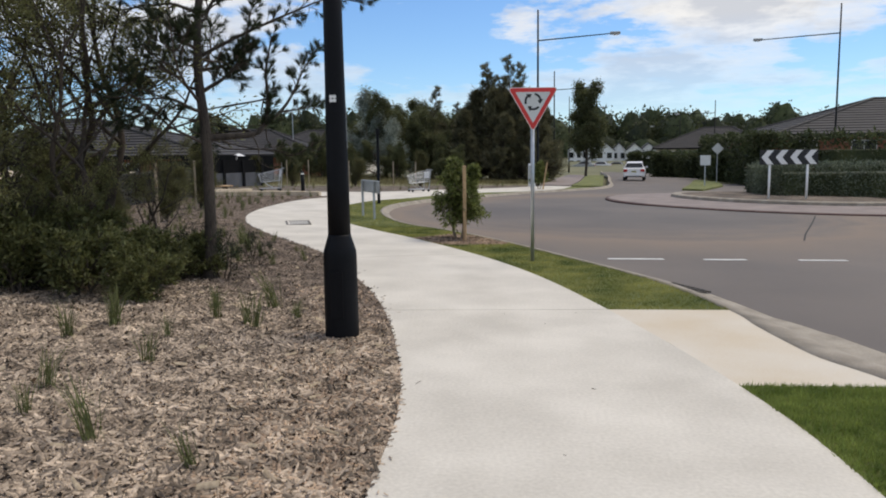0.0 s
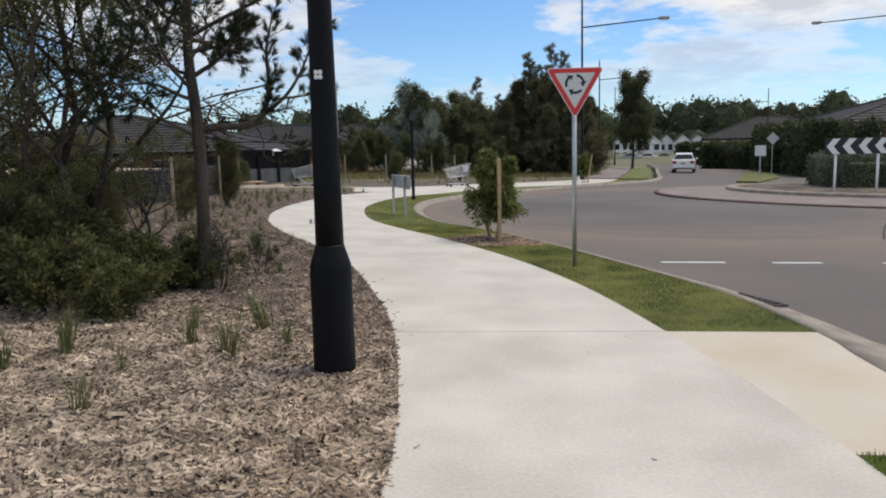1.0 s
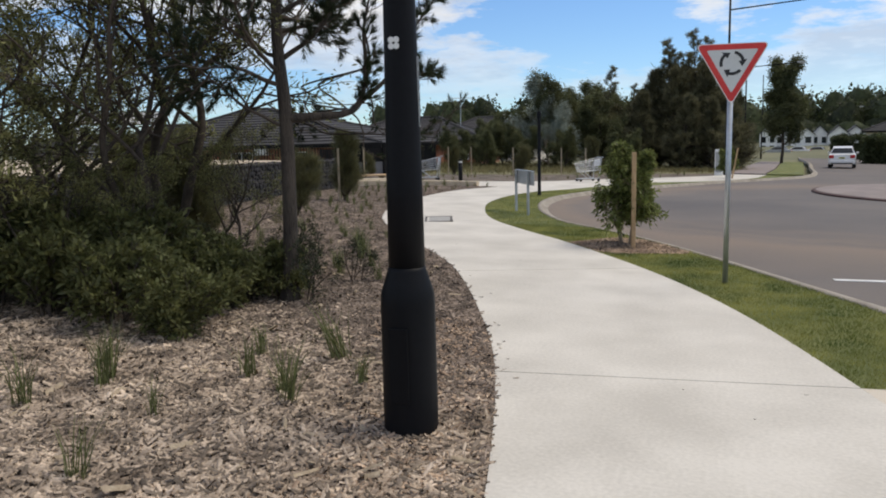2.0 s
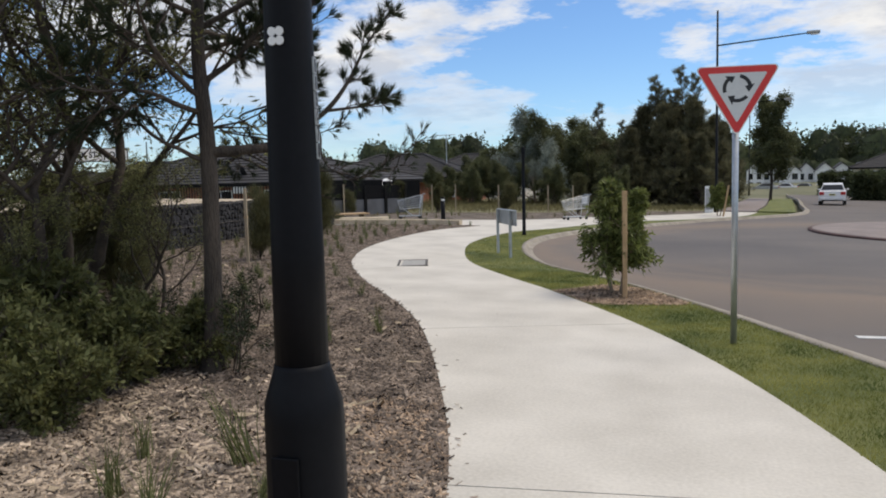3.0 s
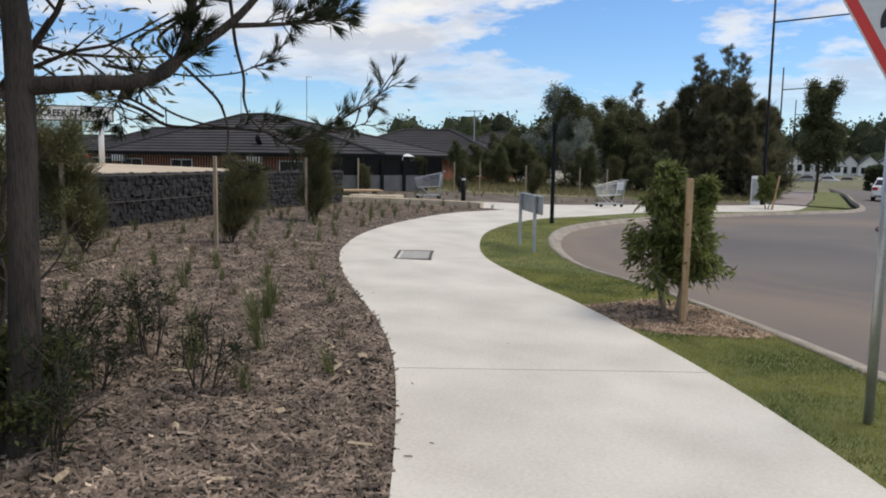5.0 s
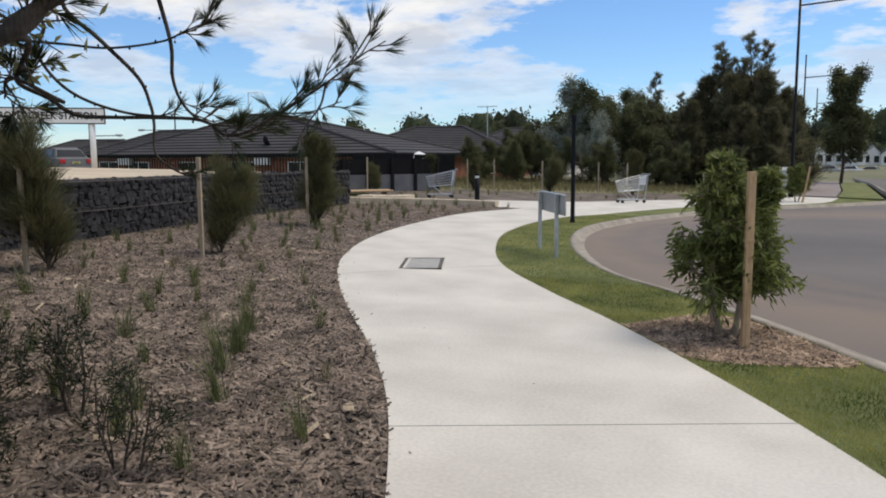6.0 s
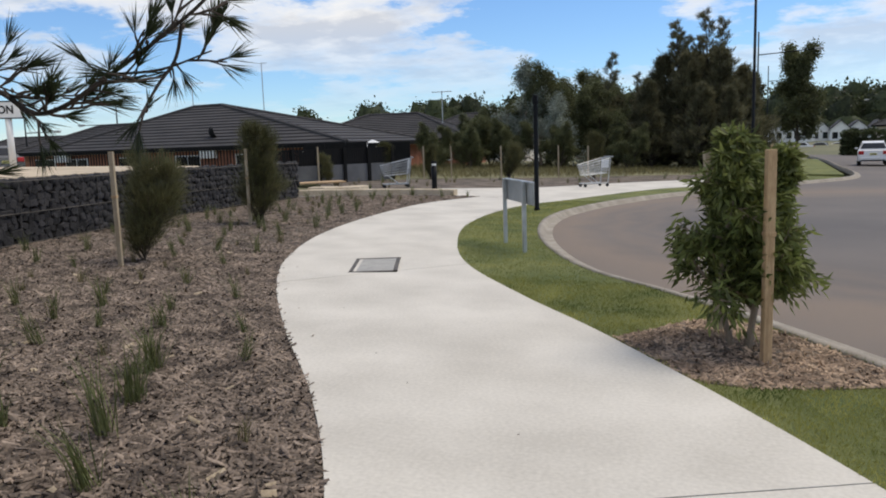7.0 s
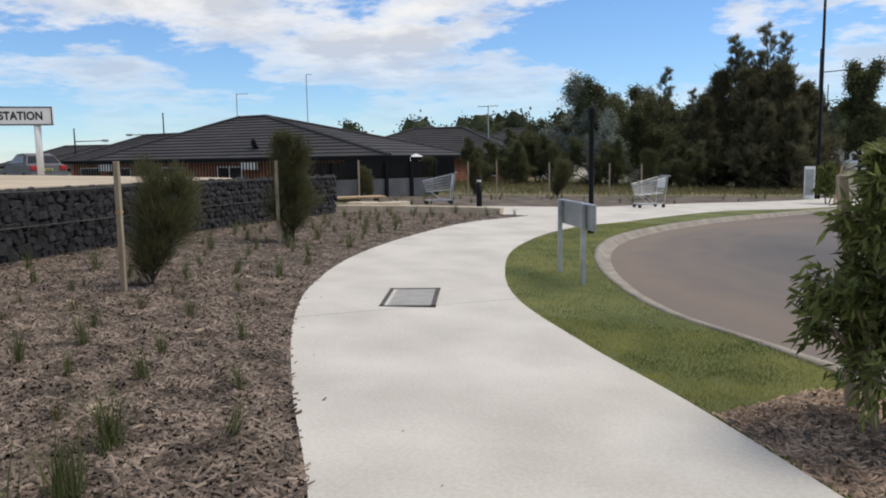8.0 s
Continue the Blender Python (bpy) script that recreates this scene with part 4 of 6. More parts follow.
def woods(name, spots, label):
    at, ln = [], []
    for x, y, h, w in spots:
        n = 800
        u = unit(rng.normal(size=(n, 3))) * (rng.uniform(0.2, 1, (n, 1)) ** 0.5)
        at.append(np.array([x, y, h * 0.5]) + u * np.array([w, w, h * 0.52]) + rng.normal(size=(n, 3)) * h * 0.03)
        ln.append(np.full(n, 0.07 * h))
    at, ln = np.concatenate(at), np.concatenate(ln)
    v, f = leaf_arrays(rng, at, rng.normal(size=at.shape), ln, ln * 0.7, 0.3)
    cv, cf = [], []
    for x, y, h, w in spots:                 # a ragged inner mass of each clump
        o = len(v) + len(cv)
        for k in range(4):
            cv += [(x + w * 0.8 * math.cos(q) * rng.uniform(0.7, 1.1) * (1.0, 1.0, 0.8, 0.35)[k], y + w * 0.8 * math.sin(q), h * (0.0, 0.35, 0.7, 0.92)[k] * rng.uniform(0.9, 1.08)) for q in np.arange(8) * math.pi / 4]
        cf += [(o + 8 * k + j, o + 8 * k + (j + 1) % 8, o + 8 * k + 8 + (j + 1) % 8, o + 8 * k + 8 + j) for k in range(3) for j in range(8)]
    v, f = np.concatenate([v, np.array(cv)]), np.concatenate([f, np.array(cf)])
    return tagged(new(name, fast_mesh(name, v, f, M["leaf_hedge"])), label, "woods", kind="stuff")


spots = [(x + rng.uniform(-4, 4), 235 + rng.uniform(-15, 15), rng.uniform(10, 16) * (1 if x > -110 else 0.42), rng.uniform(6, 10)) for x in range(-240, 260, 4)]
spots += [(-52.0, 96, 6.7, 1.7), (-51.0, 97, 5.8, 1.5), (-42.5, 97, 5.5, 1.7), (-40.5, 96, 5.0, 1.6)]
spots += [(x + rng.uniform(-3, 3), 222 + rng.uniform(-4, 4), rng.uniform(4, 7), rng.uniform(5, 8)) for x in range(-240, 260, 4)]
woods("distant_woods", spots, "dark distant belt of woods on the horizon")


# ---- retaining wall, station sign, houses ----
def rock_mesh(seed):
    r = random.Random(seed)
    bm = bmesh.new()
    bmesh.ops.create_cube(bm, size=1.0)
    for v in bm.verts:
        v.co = Vector((v.co.x * r.uniform(0.75, 1.2), v.co.y * r.uniform(0.85, 1.05), v.co.z * r.uniform(0.75, 1.2)))
    bmesh.ops.bevel(bm, geom=list(bm.edges), offset=0.11, segments=1, affect="EDGES")
    for v in bm.verts:
        v.co += Vector((r.uniform(-0.05, 0.05), r.uniform(-0.04, 0.04), r.uniform(-0.05, 0.05)))
    bmesh.ops.triangulate(bm, faces=bm.faces)
    me = bpy.data.meshes.new("stone")
    bm.to_mesh(me)
    bm.free()
    me.materials.append(M["basalt"])
    return me


gab = tagged(new("gabion_wall"), "dark basalt gabion retaining wall in wire baskets", "retaining wall", kind="structure")
gv, gf = [], []
nrm = along(GABION)
for (x, y), (nx, ny) in zip(GABION, nrm):
    gv += [(x - nx * 0.06, y - ny * 0.06, -0.1), (x - nx * 0.06, y - ny * 0.06, 0.95), (x - nx * 0.95, y - ny * 0.95, 0.97), (x - nx * 0.95, y - ny * 0.95, -0.1)]
for i in range(len(GABION) - 1):
    gf += [(i * 4 + j, i * 4 + (j + 1) % 4, i * 4 + 4 + (j + 1) % 4, i * 4 + 4 + j) for j in range(4)]
e = (len(GABION) - 1) * 4
gf += [(e, e + 1, e + 2, e + 3), (3, 2, 1, 0)]
part("core", mesh_of("core", gv, gf, M["basalt_far"]), None, gab)
seg = np.linalg.norm(np.diff(GABION, axis=0), axis=1)
run = np.concatenate([[0], np.cumsum(seg)])


def on_wall(s, depth):
    x, y = np.interp(s, run, GABION[:, 0]), np.interp(s, run, GABION[:, 1])
    nx, ny = np.interp(s, run, nrm[:, 0]), np.interp(s, run, nrm[:, 1])
    return x + nx * depth, y + ny * depth, math.atan2(ny, nx)


# wires of the baskets
for z in (0.02, 0.49, 0.985):
    bm = bmesh.new()
    for a, b in zip(range(0, len(GABION) - 2, 2), range(2, len(GABION), 2)):
        p, q = on_wall(run[a], 0.05), on_wall(run[b], 0.05)
        rod(bm, (p[0], p[1], z), (q[0], q[1], z), 0.007, n=4)
    part("basket_wire", bm, M["rust"], gab)
for s in np.arange(1.0, run[-1], 2.0):
    bm = bmesh.new()
    p = on_wall(s, 0.05)
    rod(bm, (p[0], p[1], -0.02), (p[0], p[1], 0.99), 0.008, n=4)
    part("basket_wire", bm, M["rust"], gab)

ground_patch("station_forecourt", [tuple(q) for q in (GABION - nrm * 0.9) if q[1] < 25.5] + [(-14.5, 26.0), (-16.6, 25.2), (-19.8, 23.2), (-22.5, 19.0), (-22.0, 4.0)], 0.985, M["sand"], "sandy gravel forecourt above the retaining wall", "forecourt")


def text_part(body, size, parent, m, material, label):
    cu = bpy.data.curves.new("lettering", "FONT")
    cu.body, cu.size, cu.align_x, cu.align_y, cu.extrude, cu.space_character = body, size, "CENTER", "CENTER", 0.003, 1.05
    cu.offset = 0.009
    tmp = bpy.data.objects.new("lettering", cu)
    scene.collection.objects.link(tmp)
    bpy.context.view_layer.update()
    me = bpy.data.meshes.new_from_object(tmp.evaluated_get(bpy.context.evaluated_depsgraph_get()))
    bpy.data.objects.remove(tmp)
    me.materials.clear()
    me.materials.append(material)
    ob = part("lettering", me, None, parent, label)
    ob.matrix_basis = m
    return ob


# number tiles up the side of the lamp post
NUMBER_Z, TILE, FACE = 1.71, 0.062, 12.0
for k, sign in enumerate(("0", "7", "6", "5", "", "")):
    z = NUMBER_Z + TILE * (k + 0.5)
    r = 0.0975 - 0.0118 * (z - 1.4) / 1.1
    m = pose(r * math.cos(radians(FACE)), r * math.sin(radians(FACE)), z, 90, 0, 90 + FACE)
    bm = bmesh.new()
    box(bm, (0, 0, 0), (0.040, TILE - 0.004, 0.006))
    bmesh.ops.transform(bm, verts=list(bm.verts), matrix=m)
    tile = part("number_tile", bm, M["alu"], lamp, "silver tile with a black digit")
    if sign:
        text_part(sign, 0.255, tile, m @ Matrix.Translation((0, 0, 0.0036)) @ Matrix.Diagonal((0.21, 0.28, 0.28, 1)), M["sign_black"], "black digit")
    else:
        bm = bmesh.new()
        box(bm, (0, 0, 0.0036), (0.012, 0.046, 0.002))
        bmesh.ops.transform(bm, verts=list(bm.verts), matrix=m)
        part("bar", bm, M["sign_black"], tile)

st = thing("station_sign", -18.84, 22.75, 0.98, 38, "white station name sign with black letters on a white post", "sign")
bm = bmesh.new()
rod(bm, (1.2, 0, 0), (1.2, 0, 1.2), 0.075, n=14)
part("post", bm, M["white"], st, "", True)
bm = bmesh.new()
rod(bm, (-1.08, 0, 0), (-1.08, 0, 1.2), 0.075, n=14)
part("post", bm, M["white"], st, "", True)
bm = bmesh.new()
box(bm, (0.06, 0, 1.36), (2.98, 0.16, 0.42), 0, 0.02)
part("cabinet", bm, M["white"], st)
for z in (1.16, 1.56):
    bm = bmesh.new()
    box(bm, (0.06, -0.085, z), (2.98, 0.012, 0.028))
    part("edge_strip", bm, M["sign_black"], st)
for x in (-1.416, 1.536):
    bm = bmesh.new()
    box(bm, (x, -0.085, 1.36), (0.028, 0.012, 0.42))
    part("edge_strip", bm, M["sign_black"], st)
text_part("ROPES CREEK STATION", 0.255, st, pose(0.17, -0.083, 1.355, 90, 0, 0) @ Matrix.Diagonal((0.835, 1, 1, 1)), M["sign_black"], "black capital lettering")


def hip_house(x, y, rz, w, d, base, eave, ridge, ridge_len, label, wall="brick", rows=14, ridge_shift=0.0, group="houses"):
    """A low house under a tiled hip roof; x, y: middle of the front wall."""
    t = thing("house", x, y, base, rz, label, "house", group)
    h = eave - base
    bm = bmesh.new()
    box(bm, (0, d / 2, h / 2), (w - 0.9, d - 0.9, h))
    part("wall", bm, M[wall], t)
    x0, x1, yc, top = ridge_shift - ridge_len / 2, ridge_shift + ridge_len / 2, d / 2, ridge - base
    corners = [Vector((-w / 2, 0, h)), Vector((w / 2, 0, h)), Vector((w / 2, d, h)), Vector((-w / 2, d, h))]
    ra, rb = Vector((x0, yc, top)), Vector((x1, yc, top))
    for lo, hi in (((corners[0], corners[1]), (ra, rb)), ((corners[1], corners[2]), (rb, rb)), ((corners[2], corners[3]), (rb, ra)), ((corners[3], corners[0]), (ra, ra))):
        bm = bmesh.new()
        nrm_ = (lo[1] - lo[0]).cross(hi[0] - lo[0]).normalized()
        for k in range(rows):                        # each course laps over the one below
            f0, f1 = k / rows, (k + 1) / rows
            a, b = lo[0].lerp(hi[0], f0), lo[1].lerp(hi[1], f0)
            c, e = lo[1].lerp(hi[1], f1), lo[0].lerp(hi[0], f1)
            up = nrm_ * 0.05
            q = [bm.verts.new(p) for p in (a, b, b + up, c, e, a + up)]
            bm.faces.new((q[0], q[1], q[2], q[5]))
            bm.faces.new((q[5], q[2], q[3], q[4]))
        bmesh.ops.remove_doubles(bm, verts=bm.verts, dist=1e-5)
        part("roof_slope", bm, M["roof"], t, "dark grey tiled roof slope")
    for a, b in ((ra, rb), (corners[0], ra), (corners[1], rb), (corners[2], rb), (corners[3], ra)):
        if (a - b).length > 0.1:
            bm = bmesh.new()
            rod(bm, a + Vector((0, 0, 0.03)), b + Vector((0, 0, 0.05)), 0.11, n=6)
            part("ridge_cap", bm, M["roof"], t)
    for c, s in (((0, 0.02, h - 0.1), (w, 0.1, 0.2)), ((0, d - 0.02, h - 0.1), (w, 0.1, 0.2)), ((-w / 2 + 0.02, d / 2, h - 0.1), (0.1, d, 0.2)), ((w / 2 - 0.02, d / 2, h - 0.1), (0.1, d, 0.2))):
        bm = bmesh.new()
        box(bm, c, s)
        part("gutter", bm, M["fence"], t)
    bm = bmesh.new()
    box(bm, (0, d / 2, h - 0.2), (w - 0.12, d - 0.12, 0.03))
    part("soffit", bm, M["cream"], t)
    for k, wx in enumerate(np.linspace(-w / 2 + 2.2, w / 2 - 2.2, max(2, int(w / 4)))):
        bm = bmesh.new()
        box(bm, (wx, 0.43, h - 1.0), (1.7, 0.08, 1.15))
        wf = part("window", bm, M["white"], t, "white-framed window")
        for s in (-0.41, 0.41):
            bm = bmesh.new()
            box(bm, (wx + s, 0.38, h - 1.0), (0.74, 0.03, 1.0))
            part("pane", bm, M["glass_dark"], wf)
    return t


main = hip_house(-30.17, 45.0, 0, 20.66, 12.0, -0.8, 1.34, 3.94, 2.0, "low brick house under a dark hip roof", ridge_shift=-2.5)
bm = bmesh.new()
rod(bm, (-3.7, 6.0, 4.5), (-3.7, 6.0, 6.3), 0.03, n=6)
rod(bm, (-3.7, 6.0, 6.25), (-2.8, 6.0, 6.25), 0.02, n=5)
part("aerial", bm, M["galv"], main, "thin roof aerial")
bm = bmesh.new()
rod(bm, (0.69, 7.4, 3.6), (0.69, 7.4, 7.4), 0.03, n=6)
rod(bm, (0.69, 7.4, 7.38), (1.1, 7.4, 7.34), 0.02, n=5)
part("aerial", bm, M["galv"], main, "tall thin aerial pole")
bm = bmesh.new()
bmesh.ops.create_uvsphere(bm, u_segments=14, v_segments=8, radius=0.42)
bmesh.ops.delete(bm, geom=[v for v in bm.verts if v.co.y > -0.12], context="VERTS")
bmesh.ops.transform(bm, verts=bm.verts, matrix=pose(1.3, 1.4, 3.0, 25, 0, -30))
part("satellite_dish", bm, M["fence"], main, "dark satellite dish on the roof")
for k, wx in enumerate((-9.0, 1.6)):
    bm = bmesh.new()
    box(bm, (wx, 0.2, 1.78), (1.0, 0.35, 0.55), 0, 0.04)
    part("air_conditioner", bm, M["white"], main, "white outdoor air conditioner unit")
hip_house(-40.0, 46.0, 0, 8.2, 10.0, -0.8, 1.1, 2.75, 3.0, "low brick house with a lower dark hip roof")
hip_house(-25.4, 60.0, 8, 14.0, 11.0, -0.6, 1.75, 3.75, 4.0, "brick house under a dark tiled hip roof", "brick")
hip_house(-25.0, 77.0, -6, 12.0, 10.0, -0.4, 2.1, 4.35, 3.0, "cream house under a dark tiled hip roof", "cream")
hip_house(-58.0, 62.0, 20, 18.0, 10.0, -2.2, 0.2, 2.2, 6.0, "grey-roofed house beyond the station", "cream")
hip_house(-76.0, 74.0, 20, 18.0, 10.0, -2.4, 0.1, 2.4, 6.0, "grey-roofed house beyond the station", "cream")
hip_house(29.9, 57.0, 0, 28.0, 16.0, 0.1, 4.0, 6.8, 10.5, "brick house with a large dark hip roof", "brick", ridge_shift=0.85)
hip_house(27.0, 86.0, -22, 18.0, 12.0, 0.1, 3.4, 5.4, 4.0, "brick house with a dark hip roof", "brick")
hip_house(22.5, 112.0, -22, 16.0, 12.0, 0.2, 3.7, 6.6, 4.0, "cream house with a dark hip roof", "cream")
aer = thing("roof_aerial", -21.5, 64.0, 3.0, 0, "thin television aerial above a roof", "aerial")
bm = bmesh.new()
rod(bm, (0, 0, 0), (0, 0, 2.4), 0.035, n=6)
part("mast", bm, M["galv"], aer)
for dx in (-0.6, -0.2, 0.2, 0.6):
    bm = bmesh.new()
    rod(bm, (dx, -0.4, 2.36), (dx, 0.4, 2.36), 0.02, n=5)
    part("element", bm, M["galv"], aer)
bm = bmesh.new()
rod(bm, (-0.8, 0, 2.36), (0.8, 0, 2.36), 0.025, n=5)
part("boom", bm, M["galv"], aer)


def townhouse(x, y, w, rz):
    t = thing("townhouse", x, y, 0.1, rz, "white rendered townhouse with a gabled roof", "house", "townhouses")
    d, h = 9.0, 3.6
    bm = bmesh.new()
    prof = [(-w / 2, 0), (w / 2, 0), (w / 2, h), (0, h + 1.5), (-w / 2, h)]
    f = [bm.verts.new((a, 0, b)) for a, b in prof]
    g = [bm.verts.new((a, d, b)) for a, b in prof]
    bm.faces.new(f)
    bm.faces.new(g[::-1])
    for k in range(5):
        bm.faces.new((f[k], g[k], g[(k + 1) % 5], f[(k + 1) % 5]))
    bmesh.ops.recalc_face_normals(bm, faces=bm.faces)
    part("wall", bm, M["white"], t)
    for s in (-1, 1):
        bm = bmesh.new()
        L = math.hypot(w / 2 + 0.3, 1.5 + 0.18)
        box(bm, (s * (w / 4 + 0.08), d / 2, h + 0.78), (L, d + 0.6, 0.12), ry=s * math.degrees(math.atan2(1.5, w / 2)))
        part("roof", bm, M["roof"], t)
    for k, (a, b) in enumerate(((-w / 4, 2.6), (w / 4, 2.6), (-w / 4, 0.95), (w / 4, 0.95))):
        bm = bmesh.new()
        box(bm, (a, -0.03, b), (w * 0.26, 0.06, 1.1))
        part("window", bm, M["glass_dark"], t, "dark window")
    return t


for k in range(7):
    townhouse(5.5 + 2.55 * k * 1.15, 158 + 1.5 * (k % 2), 2.9 + 0.4 * (k % 3), -4)

# dark fence with grey lower panels
fence = thing("fence", -18.2, 34.9, -0.1, 54, "dark slatted fence with grey lower panels", "fence")
FL = 5.6
for k in range(6):
    bm = bmesh.new()
    box(bm, (FL * k / 5, -0.04, 0.70), (0.13, 0.13, 1.40))
    part("post", bm, M["fence"], fence)
for k in range(5):
    bm = bmesh.new()
    box(bm, (FL * (k + 0.5) / 5, 0, 0.36), (FL / 5 - 0.14, 0.04, 0.72))
    part("panel", bm, M["fence_grey"], fence, "grey lower panel")
bm = bmesh.new()
box(bm, (0, 0, 0), (0.088, 0.025, 0.64))
slat = bpy.data.meshes.new("slat")
bm.to_mesh(slat)
bm.free()
slat.materials.append(M["fence"])
for k in range(54):
    ob = part("slat", slat, None, fence)
    ob.location = (0.08 + FL * k / 54.4, 0.01, 1.06)
for z in (0.76, 1.34):
    bm = bmesh.new()
    box(bm, (FL / 2, 0.03, z), (FL, 0.04, 0.07))
    part("rail", bm, M["fence"], fence)
fence2 = thing("garden_fence", -20.4, 42.6, -0.1, 14, "dark plain garden fence behind the bed", "fence")
for k in range(5):
    bm = bmesh.new()
    box(bm, (1.05 * k, 0, 0.8), (1.03, 0.05, 1.6), 0, 0.01)
    part("panel", bm, M["fence"], fence2)
rail = thing("house_railing", -40.0, 43.6, -0.2, 0, "dark brown pool-style railing before the house", "fence")
bm = bmesh.new()
box(bm, (0, 0, 0), (0.05, 0.05, 1.2))
bar = bpy.data.meshes.new("bar")
bm.to_mesh(bar)
bm.free()
bar.materials.append(M["fence"])
for k in range(110):
    ob = part("bar", bar, None, rail)
    ob.location = (0.2 * k, 0, 0.6)
for z in (0.1, 1.2):
    bm = bmesh.new()
    box(bm, (11, 0, z), (22, 0.06, 0.06))
    part("rail", bm, M["fence"], rail)

um = thing("patio_umbrella", -19.2, 46.7, -0.3, 0, "white patio umbrella behind the fence", "umbrella")
bm = bmesh.new()
rod(bm, (0, 0, 0), (0, 0, 1.9), 0.03, n=8)
part("pole", bm, M["alu"], um)
part("canopy", lathe([(1.25, 1.52), (1.22, 1.56), (0.7, 1.78), (0.1, 2.02), (0.02, 2.05)], 8), M["white"], um, "white canopy")

# ---- small things along the path ----
cover = thing("access_cover", -5.80, 18.28, 0.0, 21, "grey mesh access cover let into the path", "access cover")
for c, s in (((0, 0.53, 0.003), (0.60, 0.06, 0.014)), ((0, -0.53, 0.003), (0.60, 0.06, 0.014)), ((0.27, 0, 0.003), (0.05, 1.12, 0.014)), ((-0.27, 0, 0.003), (0.05, 1.12, 0.014))):
    bm = bmesh.new()
    box(bm, c, s, 0, 0.003)
    part("rim", bm, M["rust"], cover, "dark metal rim")
bm = bmesh.new()
box(bm, (0, 0, 0.0), (0.50, 1.02, 0.012))
part("lid", bm, M["grate"], cover)

board = thing("information_board", -4.565, 20.54, -0.02, math.degrees(math.atan2(-0.91, 0.53)), "grey metal information board seen from behind on two posts", "sign")
for x in (-0.53, 0.53):
    bm = bmesh.new()
    box(bm, (x, 0, 0.51), (0.055, 0.055, 1.02), 0, 0.006)
    part("post", bm, M["galv"], board)
bm = bmesh.new()
box(bm, (0.14, 0.05, 0.85), (1.42, 0.025, 0.31), 0, 0.006)
part("panel", bm, M["alu"], board, "flat grey aluminium panel")
bm = bmesh.new()
box(bm, (0.14, 0.035, 1.012), (1.42, 0.06, 0.022), 0, 0.004)
part("top_rail", bm, M["galv"], board)

bp = thing("path_light", -5.69, 26.83, -0.02, 0, "slim black path light pole on the verge", "path light")
part("pole", lathe([(0.07, 0), (0.07, 0.06), (0.055, 0.08), (0.05, 2.4), (0.05, 2.44)], 12), M["black"], bp, "", True)
part("head", lathe([(0.062, 2.44), (0.066, 2.5), (0.066, 2.62), (0.05, 2.65)], 12), M["black"], bp)

bo = thing("bollard_light", -10.31, 32.36, -0.02, 0, "black bollard light with a pale top", "bollard")
part("post", lathe([(0.085, 0), (0.085, 0.86)], 14), M["black"], bo, "", True)
part("lens", lathe([(0.07, 0.86), (0.07, 0.93)], 14), M["white"], bo, "pale light ring")
part("cap", lathe([(0.088, 0.93), (0.088, 0.98), (0.07, 1.0)], 14), M["black"], bo, "", True)


edge_wall = [(x, y) for x, y in spur if x < -8.9]
ev, ef = [], []
for (x, y), (nx, ny) in zip(edge_wall, along(np.array(edge_wall))):
    ev += [(x - nx * a, y - ny * a, z) for a, z in ((0.0, -0.05), (0.01, 0.15), (0.03, 0.17), (0.26, 0.17), (0.28, 0.15), (0.28, -0.05))]
for i in range(len(edge_wall) - 1):
    ef += [(i * 6 + j, i * 6 + 6 + j, i * 6 + 7 + j, i * 6 + j + 1) for j in range(5)]
ef += [tuple(range(6)), tuple(range(len(ev) - 1, len(ev) - 7, -1))]
tagged(new("edging_wall", mesh_of("edging_wall", ev, ef, M["stone"])), "low pale sandstone edging along the side path", "edging", kind="structure")


